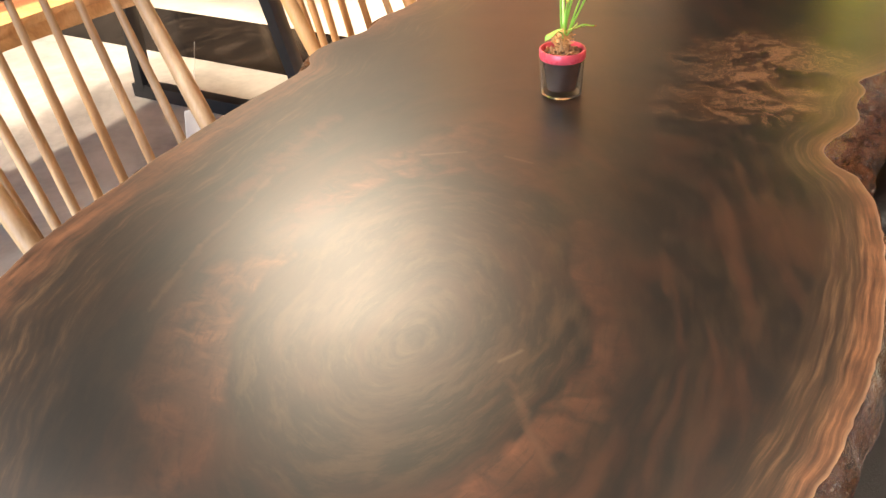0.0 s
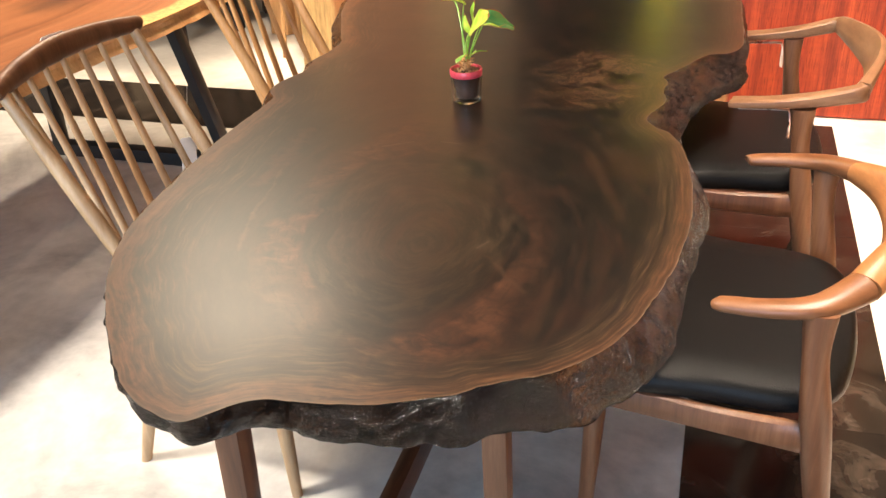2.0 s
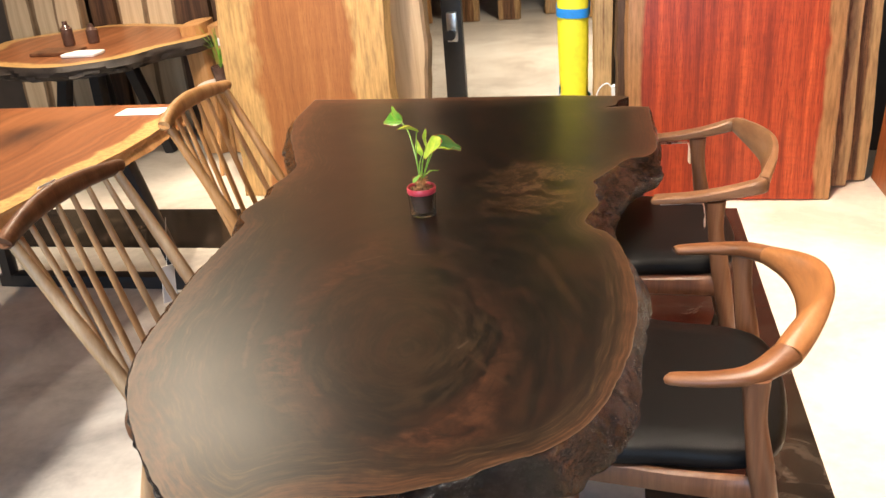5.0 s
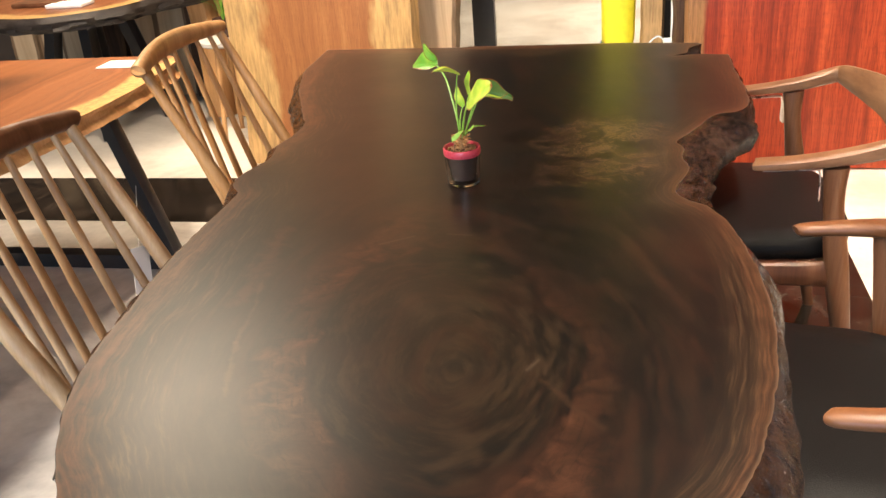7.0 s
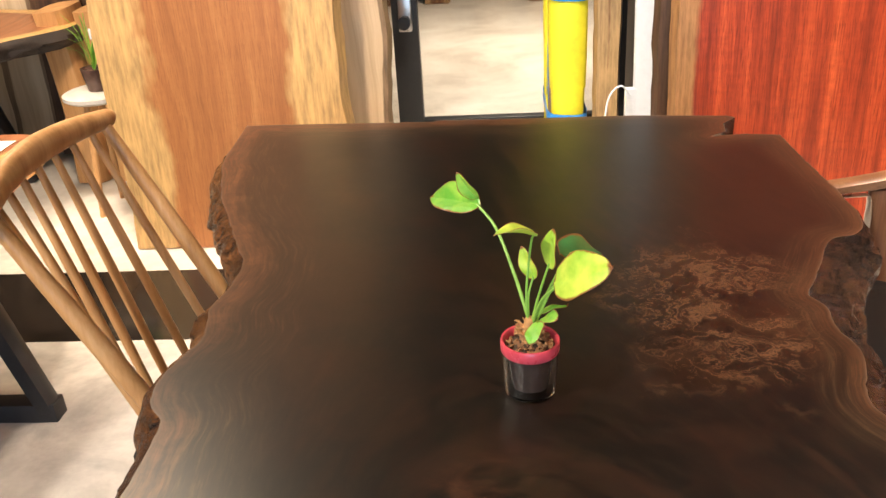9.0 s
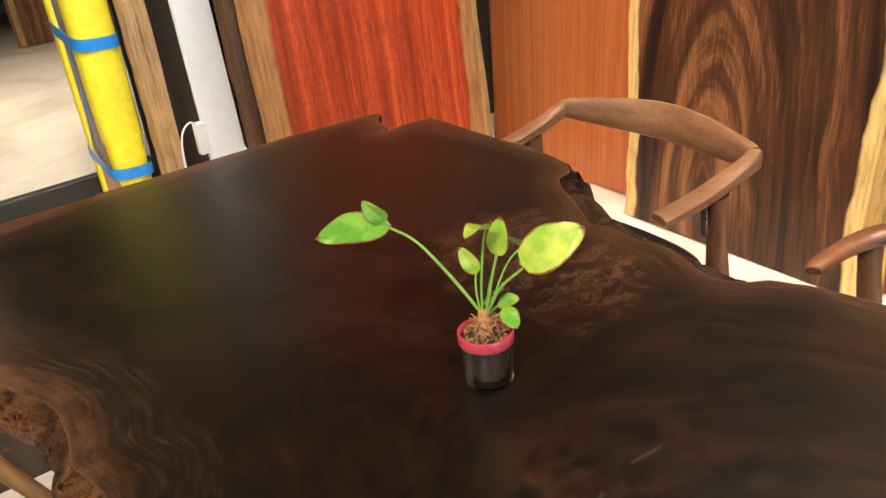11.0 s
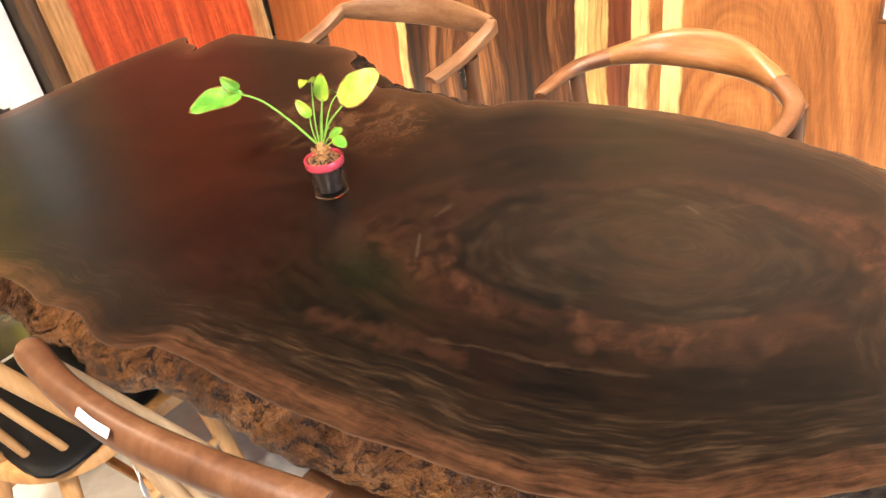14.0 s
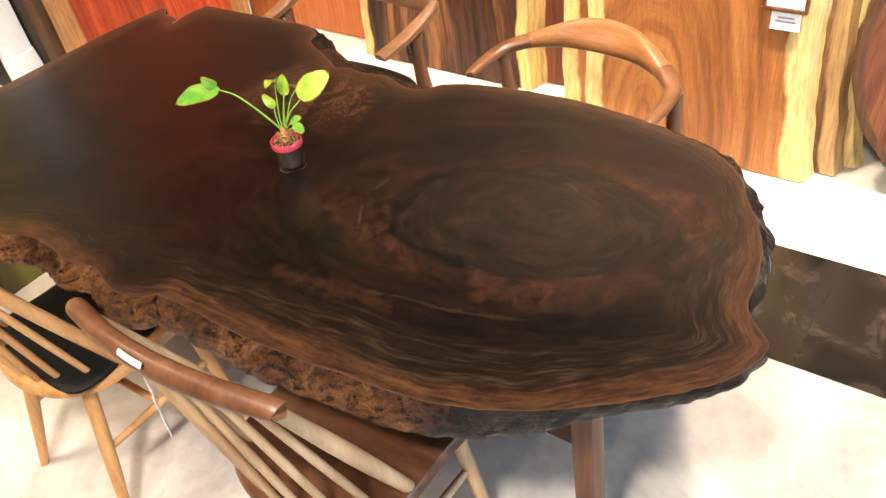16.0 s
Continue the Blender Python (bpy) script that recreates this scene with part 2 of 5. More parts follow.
    wisp = m.maths("ABSOLUTE", m.maths("SUBTRACT", m.noise(cv, 10.0, 5, 0.66, 1.2), 0.5))
    place = m.node("ShaderNodeVectorMath", 1, {"operation": "LENGTH"}, i0=m.vmath("MULTIPLY", m.vmath("SUBTRACT", v, (0.19, 0.87, 0.7)), (2.9, 2.3, 0.0)))
    area = m.ramp(m.maths("ADD", place, m.maths("MULTIPLY", m.noise(v, 8.0, 3), 0.9)), [(0.80, 1.0), (1.35, 0.0)])
    base = m.mix(m.maths("MULTIPLY", area, m.ramp(m.noise(cv, 7.0, 4, 0.6), [(0.44, 0.0), (0.66, 0.7)])), base, (0.034, 0.0160, 0.0082))
    base = m.mix(m.maths("MULTIPLY", area, m.ramp(wisp, [(0.004, 0.85), (0.035, 0.0)])), base, (0.105, 0.052, 0.026))
    # a dark swirling knot near the hollow edge
    kn = m.vmath("SUBTRACT", m.vmath("ADD", v, m.vmath("MULTIPLY", m.noise(v, 16.0, 4, 0.65, out=1), (0.08, 0.08, 0.0))), (-0.523, 0.752, 0.7))
    kr = m.node("ShaderNodeVectorMath", 1, {"operation": "LENGTH"}, i0=m.vmath("MULTIPLY", kn, (11.0, 8.0, 0.0)))
    kc = m.ramp(m.noise(m.node("ShaderNodeCombineXYZ", X=m.maths("MULTIPLY", kr, 7.0), Y=0.0, Z=0.0), 1.0, 3), [(0.38, (0.0034, 0.0027, 0.0025)), (0.66, (0.012, 0.0066, 0.0044))])
    # rim wood: broad along the hollow side, narrower on the other
    side = m.node("ShaderNodeSeparateXYZ", 0, Vector=v)
    rim = m.maths("ADD", m.maths("MULTIPLY", m.attribute("rim"), m.ramp(side, [(0.0, 1.0), (0.20, 2.2)])), m.maths("MULTIPLY", m.maths("SUBTRACT", m.noise(v, 3.2, 3), 0.5), 0.07))
    streak = m.noise(m.node("ShaderNodeCombineXYZ", X=m.maths("MULTIPLY", rim, 130.0), Y=m.maths("MULTIPLY", x, 12.0), Z=m.maths("MULTIPLY", y, 12.0)), 1.0, 5, 0.68)
    rimc = m.ramp(streak, [(0.38, (0.0080, 0.0050, 0.0034)), (0.52, (0.022, 0.0125, 0.0070)), (0.70, (0.080, 0.045, 0.023))])
    base = m.mix(m.ramp(rim, [(0.02, 0.85), (0.10, 0.6), (0.165, 0.0)]), base, rimc)
    outer = m.mix(m.ramp(m.maths("ADD", m.maths("MULTIPLY", streak, 0.65), m.maths("MULTIPLY", mottle, 0.35)), [(0.40, 0.0), (0.62, 1.0)]), (0.022, 0.0098, 0.0054), (0.105, 0.0430, 0.0200))
    base = m.mix(m.maths("MULTIPLY", m.ramp(rim, [(0.030, 0.85), (0.062, 0.0)]), m.ramp(side, [(0.0, 1.0), (0.14, 0.5)])), base, outer)
    base = m.mix(m.ramp(kr, [(0.30, 0.8), (1.0, 0.0)]), base, kc)
    # edge highlight put into the colour as a thin pale line
    base = m.mix(m.ramp(m.attribute("rim"), [(0.0016, 0.6), (0.0034, 0.0)]), base, (0.12, 0.07, 0.042))
    # pale scratches
    for a, b in (((-0.090, 0.428), (-0.045, 0.424)), ((0.100, 0.014), (0.112, 0.040)), ((-0.206, 0.382), (-0.150, 0.418))):
        base = m.mix(m.ramp(gap(a, b, m.vmath("ADD", v, m.vmath("MULTIPLY", warp2, (0.25, 0.25, 0)))), [(0.0002, 0.22), (0.0010, 0.0)]), base, (0.15, 0.105, 0.07))
    m.bump(m.noise(v, 320.0, 2), 0.03, 0.001)
    smear = m.noise(v, 6.0, 4, 0.6)
    return m.done(base, m.maths("MULTIPLY_ADD", smear, 0.08, 0.295), 0.0, 0.36)


def bark_wood():
    """Lacquered live edge: flutes that run down and along the slab, brown at the sides and bare black wood round the near end."""
    m = Nodes("lacquered_live_edge")
    v = m.coords()
    tw = m.vmath("MULTIPLY", m.noise(v, 12.0, 5, 0.65, out=1), (3.4, 3.4, 3.4))
    u, d = m.attribute("along"), m.attribute("down")
    flow = m.vmath("ADD", m.node("ShaderNodeCombineXYZ", X=m.maths("ADD", m.maths("MULTIPLY", u, 34.0), m.maths("MULTIPLY", d, 62.0)), Y=m.maths("SUBTRACT", m.maths("MULTIPLY", d, 40.0), m.maths("MULTIPLY", u, 14.0)), Z=0.0), tw)
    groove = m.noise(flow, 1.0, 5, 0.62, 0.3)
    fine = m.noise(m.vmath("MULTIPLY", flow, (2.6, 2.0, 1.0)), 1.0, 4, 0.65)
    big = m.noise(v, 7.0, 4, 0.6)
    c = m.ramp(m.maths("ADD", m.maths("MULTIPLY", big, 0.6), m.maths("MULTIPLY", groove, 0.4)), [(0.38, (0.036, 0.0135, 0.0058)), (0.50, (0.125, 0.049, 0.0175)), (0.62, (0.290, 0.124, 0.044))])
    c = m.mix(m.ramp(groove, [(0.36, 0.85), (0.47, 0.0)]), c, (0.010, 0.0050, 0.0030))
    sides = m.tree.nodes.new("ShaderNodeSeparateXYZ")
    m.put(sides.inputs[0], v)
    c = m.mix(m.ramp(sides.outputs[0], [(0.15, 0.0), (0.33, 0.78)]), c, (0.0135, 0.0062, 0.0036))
    bare = m.ramp(m.maths("ADD", m.maths("MULTIPLY_ADD", m.noise(v, 9.0, 3), 0.2, sides.outputs[1]), m.maths("MULTIPLY", m.maths("MAXIMUM", sides.outputs[0], 0.0), 0.75)), [(0.0, 1.0), (0.07, 0.0)])
    c = m.mix(m.maths("MULTIPLY", bare, 0.9), c, (0.0050, 0.0042, 0.0042))
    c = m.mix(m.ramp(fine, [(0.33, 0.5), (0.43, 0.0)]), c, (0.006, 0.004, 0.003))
    lump = m.noise(v, 42.0, 5, 0.62, 0.6)
    m.bump(m.maths("ADD", m.maths("ADD", m.maths("MULTIPLY", groove, 3.0), m.maths("MULTIPLY", fine, 1.2)), m.maths("MULTIPLY", lump, 1.5)), 1.0, 0.022)
    return m.done(c, m.maths("MULTIPLY_ADD", fine, 0.16, 0.11), 0.0, 0.5)


def floor_stone():
    m = Nodes("cream_polished_stone")
    v = m.coords()
    a, b = m.noise(v, 1.6, 6, 0.62, 0.8), m.noise(v, 22.0, 5, 0.6)
    c = m.ramp(m.maths("ADD", m.maths("MULTIPLY", a, 0.8), m.maths("MULTIPLY", b, 0.2)), [(0.36, (0.50, 0.44, 0.37)), (0.52, (0.66, 0.60, 0.52)), (0.64, (0.74, 0.70, 0.63))])
    return m.done(c, m.maths("MULTIPLY_ADD", b, 0.2, 0.22), 0.0, 0.4)


def floor_grey():
    m = Nodes("grey_polished_stone")
    v = m.coords()
    a, b = m.noise(v, 2.3, 6, 0.62, 0.8), m.noise(v, 22.0, 5, 0.6)
    c = m.ramp(m.maths("ADD", m.maths("MULTIPLY", a, 0.8), m.maths("MULTIPLY", b, 0.2)), [(0.36, (0.36, 0.33, 0.30)), (0.52, (0.56, 0.52, 0.47)), (0.64, (0.68, 0.64, 0.58))])
    return m.done(c, m.maths("MULTIPLY_ADD", b, 0.2, 0.22), 0.0, 0.4)


def floor_marble():
    m = Nodes("dark_veined_marble")
    v = m.coords()
    v2 = m.vmath("ADD", v, m.vmath("MULTIPLY", m.random(), (9.0, 5.0, 0.0)))
    a = m.noise(v2, 5.0, 6, 0.65, 1.5)
    vein = m.noise(m.vmath("ADD", v2, m.vmath("MULTIPLY", m.noise(v2, 4.0, 4, out=1), (0.35, 0.35, 0))), 7.0, 3, 0.5, 0.5)
    c = m.ramp(a, [(0.35, (0.009, 0.007, 0.006)), (0.55, (0.022, 0.016, 0.012)), (0.75, (0.075, 0.055, 0.042))])
    line = m.ramp(m.maths("ABSOLUTE", m.maths("SUBTRACT", vein, 0.5)), [(0.0, 0.5), (0.010, 0.0)])
    c = m.mix(m.maths("MULTIPLY", line, m.ramp(a, [(0.52, 0.0), (0.72, 0.6)])), c, (0.20, 0.16, 0.13))
    return m.done(c, m.maths("MULTIPLY_ADD", a, 0.15, 0.06), 0.0, 0.5)


def leaf_green(name, green, yellow):
    m = Nodes(name)
    v = m.coords()
    n = m.noise(v, 30.0, 4)
    c = m.mix(m.ramp(n, [(0.40, 0.0), (0.66, 1.0)]), green, yellow)
    rim = m.attribute("rim")
    brown = m.ramp(m.maths("MULTIPLY_ADD", m.noise(v, 45.0, 3), 0.3, m.maths("MULTIPLY", rim, 0.55)), [(0.575, 0.0), (0.66, 1.0)])
    c = m.mix(brown, c, (0.22, 0.07, 0.02))
    m.bump(m.noise(v, 120.0, 3), 0.2, 0.002)
    return m.done(c, 0.38, 0.0, 0.4, Transmission_Weight=0.0, Subsurface_Weight=0.15)


def glass_clear():
    m = Nodes("clear_glass")
    return m.done((0.97, 0.99, 0.98), 0.02, 0.0, 0.5, Transmission_Weight=1.0, IOR=1.45)


def glass_window():
    m = Nodes("door_glass")
    return m.done((0.96, 0.98, 0.97), 0.0, 0.0, 0.5, Transmission_Weight=1.0, IOR=1.05)


M_TOP, M_BARK = table_wood(), bark_wood()
M_ASH = wood("pale_ash", (0.36, 0.205, 0.10), (0.50, 0.31, 0.16), (0.62, 0.42, 0.24), rough=0.42)
M_OAK = wood("honey_oak", (0.34, 0.16, 0.055), (0.50, 0.26, 0.10), (0.62, 0.36, 0.16), rough=0.40)
M_WALNUT = wood("oiled_walnut", (0.0612, 0.02304, 0.0108), (0.1224, 0.04896, 0.0216), (0.1944, 0.09, 0.0432), rough=0.40, contrast=0.9)
M_ARM = wood("reddish_walnut_arm", (0.07488, 0.02746, 0.01061), (0.131, 0.05117, 0.01997), (0.1872, 0.07987, 0.0337), grain=(0.25, 0.25, 1), broad=30.0, rough=0.36)
M_ARM_PALE = wood("pale_walnut_arm", (0.1126, 0.04968, 0.02252), (0.1722, 0.0828, 0.03974), (0.2252, 0.1192, 0.06094), grain=(0.25, 0.25, 1), broad=30.0, rough=0.38)
M_ARM_GOLD = wood("golden_walnut_back", (0.1445, 0.05419, 0.01878), (0.2384, 0.09758, 0.03324), (0.3034, 0.1373, 0.05202), grain=(0.6, 0.12, 1), broad=24.0, rough=0.34)
M_SEATWOOD = wood("dark_walnut_seat", (0.04, 0.016, 0.008), (0.085, 0.034, 0.016), (0.15, 0.07, 0.035), grain=(1, 0.06, 1), rough=0.33)
M_LEATHER = plain("black_leather", (0.0052, 0.0050, 0.0050), 0.42, vary=0.3, scale=60, bump=0.35, spec=0.13)
M_STEEL = plain("black_steel", (0.012, 0.012, 0.013), 0.42, vary=0.3, bump=0.1)
M_CHROME = plain("brushed_steel", (0.72, 0.71, 0.69), 0.28, 1.0, vary=0.05, bump=0.05)
M_CREAM, M_GREY, M_MARBLE = floor_stone(), floor_grey(), floor_marble()
M_WALL = plain("warm_plaster", (0.42, 0.36, 0.29), 0.85, vary=0.12, scale=8, bump=0.2)
M_DARKWALL = plain("dark_brown_wall", (0.055, 0.04, 0.03), 0.7, vary=0.2, scale=8, bump=0.2)
M_CEIL = plain("dark_ceiling", (0.035, 0.032, 0.030), 0.9, vary=0.08, scale=6, bump=0.1)
M_PAPER = plain("white_paper", (0.82, 0.81, 0.78), 0.7, vary=0.04, bump=0.05)
M_INK = plain("grey_print", (0.25, 0.25, 0.27), 0.7, vary=0.1, bump=0.0)
M_YELLOW = plain("yellow_foam_sheet", (0.80, 0.70, 0.03), 0.5, vary=0.1, scale=30, bump=0.25)
M_TAPE = plain("blue_tape", (0.02, 0.22, 0.62), 0.35, vary=0.12, bump=0.1)
M_CARD = plain("brown_cardboard", (0.42, 0.27, 0.15), 0.8, vary=0.12, scale=20, bump=0.15)
M_WHITE = plain("white_plastic", (0.78, 0.80, 0.82), 0.32, vary=0.04, bump=0.03)
M_PINK = plain("red_pink_plastic", (0.52, 0.055, 0.075), 0.28, vary=0.12, bump=0.05)
M_POTDARK = plain("dark_brown_plastic", (0.085, 0.046, 0.034), 0.2, vary=0.2, bump=0.05)
M_SOIL = plain("dark_soil", (0.05, 0.028, 0.015), 0.95, vary=0.5, scale=120, bump=0.8)
M_CHIP = plain("bark_chips", (0.26, 0.125, 0.05), 0.85, vary=0.6, scale=90, bump=0.5)
M_ROOT = plain("tan_root_fibres", (0.40, 0.20, 0.07), 0.8, vary=0.5, scale=120, bump=0.5)
M_STEM = plain("green_stem", (0.22, 0.40, 0.06), 0.42, vary=0.2, scale=60, bump=0.1)
M_LEAF = leaf_green("green_leaf", (0.12, 0.36, 0.035), (0.30, 0.52, 0.06))
M_LEAF_YEL = leaf_green("yellow_green_leaf", (0.30, 0.50, 0.04), (0.58, 0.66, 0.08))
M_LEAF_DARK = leaf_green("dark_green_leaf", (0.03, 0.19, 0.055), (0.06, 0.26, 0.07))
M_GLASS, M_PANE = glass_clear(), glass_window()
M_RED = slab_wood("red_padauk", (0.165, 0.023, 0.0095), (0.37, 0.050, 0.0155), (0.56, 0.105, 0.030), (0.40, 0.20, 0.08), 0.07, 34.0, 0.36, 0.15, 1.0, 0.1, wander=0.25, flecks=0.6)
M_ORANGE = slab_wood("orange_sapele", (0.30, 0.085, 0.026), (0.40, 0.122, 0.038), (0.48, 0.165, 0.055), (0.42, 0.14, 0.048), 0.02, 70.0, 0.38, 0.1, 0.9, wander=0.3, flecks=0.35)
M_SUAR_DARK = slab_wood("dark_streaked_suar", (0.010, 0.005, 0.0035), (0.070, 0.026, 0.011), (0.24, 0.105, 0.038), (0.74, 0.52, 0.20), 0.05, 19.0, 0.4, 1.3, 1.5, -0.42)
M_SUAR = slab_wood("golden_suar", (0.1479, 0.05046, 0.01566), (0.3306, 0.1261, 0.03828), (0.4176, 0.1827, 0.0609), (0.80, 0.60, 0.25), 0.075, 24.0, 0.38, 1.9, 1.1, -0.30, flecks=0.3)
M_REDBROWN = slab_wood("red_brown_plank", (0.06, 0.018, 0.010), (0.16, 0.045, 0.020), (0.24, 0.08, 0.035), (0.72, 0.50, 0.20), 0.045, 40.0, 0.4, 0.3, 1.0)
M_SLICE = slab_wood("dark_red_log_slice", (0.05, 0.016, 0.009), (0.15, 0.050, 0.022), (0.25, 0.095, 0.042), (0.10, 0.045, 0.022), 0.03, 40.0, 0.4, 3.0, 1.0)
M_SPALT = slab_wood("spalted_pale_plank", (0.22, 0.082, 0.026), (0.31, 0.122, 0.040), (0.39, 0.17, 0.062), (0.56, 0.34, 0.135), 0.19, 34.0, 0.42, 0.6, 0.8, flecks=0.4)
M_BROWNSLAB = slab_wood("brown_rough_plank", (0.085, 0.036, 0.015), (0.23, 0.110, 0.045), (0.37, 0.205, 0.09), (0.50, 0.31, 0.14), 0.05, 40.0, 0.5, 0.4, 1.3, wander=0.5, flecks=0.8)
M_DARKSLAB = slab_wood("dark_bark_plank", (0.02, 0.010, 0.006), (0.06, 0.028, 0.015), (0.12, 0.06, 0.03), (0.10, 0.05, 0.025), 0.05, 40.0, 0.55, 0.4, 1.0)
M_BEIGE = slab_wood("beige_plank", (0.42, 0.30, 0.18), (0.55, 0.41, 0.26), (0.62, 0.48, 0.31), (0.25, 0.16, 0.09), 0.02, 40.0, 0.55, 0.4, 0.8)
M_TABLE2 = slab_wood("reddish_walnut_slab", (0.11, 0.036, 0.014), (0.25, 0.090, 0.034), (0.36, 0.145, 0.058), (0.62, 0.36, 0.13), 0.09, 26.0, 0.35, 0.5, 0.9, stain=(-1.86, 1.45, 0.7))
M_BARKBLACK = plain("black_bark", (0.016, 0.010, 0.007), 0.55, vary=0.7, scale=60, bump=1.0)


# ---- mesh helpers ----
def part(name, bm, material, parent=None, label="", smooth=True):
    me = bpy.data.meshes.new(name)
    bm.to_mesh(me)
    bm.free()
    me.materials.append(material)
    if smooth:
        me.shade_smooth()
        me.set_sharp_from_angle(angle=radians(40))
    ob = new(name, me)
    if parent is not None:
        ob.parent = parent
    if label:
        ob["label"] = label
    return ob


def thing(name, label, category, group="", kind="", m=None):
    ob = new(name)
    ob.empty_display_size = 0.05
    if m is not None:
        ob.matrix_world = m
    return tagged(ob, label, category, group, kind)


def catmull(pts, n, closed=False):
    """n samples for each span of a smooth curve through rows of numbers."""
    p = np.array(pts, float)
    out, count = [], len(p) if closed else len(p) - 1
    for i in range(count):
        if closed:
            a, b, c, d = (p[(i + k) % len(p)] for k in (-1, 0, 1, 2))
        else:
            a, b, c, d = p[max(i - 1, 0)], p[i], p[i + 1], p[min(i + 2, len(p) - 1)]
        for j in range(n):
            t = j / n
            out.append(0.5 * (2 * b + (c - a) * t + (2 * a - 5 * b + 4 * c - d) * t * t + (3 * b - a - 3 * c + d) * t ** 3))
    if not closed:
        out.append(p[-1])
    return np.array(out)


def sweep(ctrl, n=8, k=12, power=2.6, up=(0, 0, 1), bm=None):
    """A bar along rows of x, y, z, half width, half height, twist in degrees, with rounded-square sections and closed ends."""
    bm = bm or bmesh.new()
    rows = catmull([list(r) + [0] * (6 - len(r)) for r in ctrl], n)
    pos = [Vector(r[:3]) for r in rows]
    rings = []
    for i, r in enumerate(rows):
        tan = (pos[min(i + 1, len(pos) - 1)] - pos[max(i - 1, 0)]).normalized()
        side = tan.cross(Vector(up))
        side = side.normalized() if side.length > 1e-4 else Vector((1, 0, 0))
        upv = side.cross(tan).normalized()
        tw = radians(r[5])
        s, u = side * math.cos(tw) + upv * math.sin(tw), upv * math.cos(tw) - side * math.sin(tw)
        ring = []
        for j in range(k):
            a = 2 * math.pi * (j + 0.5) / k
            ca, sa = math.cos(a), math.sin(a)
            q = (abs(ca) ** power + abs(sa) ** power) ** (-1 / power)
            ring.append(bm.verts.new(pos[i] + s * (r[3] * q * ca) + u * (r[4] * q * sa)))
        rings.append(ring)
    for a, b in zip(rings, rings[1:]):
        for j in range(k):
            bm.faces.new((a[j], a[(j + 1) % k], b[(j + 1) % k], b[j]))
    bm.faces.new(rings[0][::-1]), bm.faces.new(rings[-1])
    bmesh.ops.recalc_face_normals(bm, faces=bm.faces)
    return bm


def rod(a, b, r0, r1=None, k=10, mid=None):
    """A round rod from a to b, swelling to mid half-way."""
    r1 = r0 if r1 is None else r1
    a, b = Vector(a), Vector(b)
    rows = [(*a, r0, r0), (*a.lerp(b, 0.03), r0, r0)]
    rows += [(*a.lerp(b, 0.5), mid or (r0 + r1) / 2, mid or (r0 + r1) / 2)]
    rows += [(*a.lerp(b, 0.97), r1, r1), (*b, r1, r1)]
    up = (0, 0, 1) if abs((b - a).normalized().z) < 0.95 else (1, 0, 0)
    return sweep(rows, 3, k, 2.0, up)


def box(x0, x1, y0, y1, z0, z1, bevel=0.004, seg=2):
    bm = bmesh.new()
    bmesh.ops.create_cube(bm, size=1, matrix=Matrix.LocRotScale(((x0 + x1) / 2, (y0 + y1) / 2, (z0 + z1) / 2), None, (x1 - x0, y1 - y0, z1 - z0)))
    if bevel:
        bmesh.ops.bevel(bm, geom=bm.edges[:], offset=bevel, segments=seg, affect="EDGES", profile=0.6)
    return bm


def lathe(profile, k=40, centre=(0, 0, 0)):
    """A turned form from rows of radius and height."""
    bm = bmesh.new()
    rings = []
    for r, z in profile:
        rings.append([bm.verts.new((centre[0] + r * math.cos(2 * math.pi * j / k), centre[1] + r * math.sin(2 * math.pi * j / k), centre[2] + z)) for j in range(k)])
    for a, b in zip(rings, rings[1:]):
        for j in range(k):
            bm.faces.new((a[j], a[(j + 1) % k], b[(j + 1) % k], b[j]))
    return bm


def wavy(p, scale, seed=0.0):
    return noise.noise((p[0] * scale + seed, p[1] * scale + 1.7 * seed, p[2] * scale + 0.3 * seed))


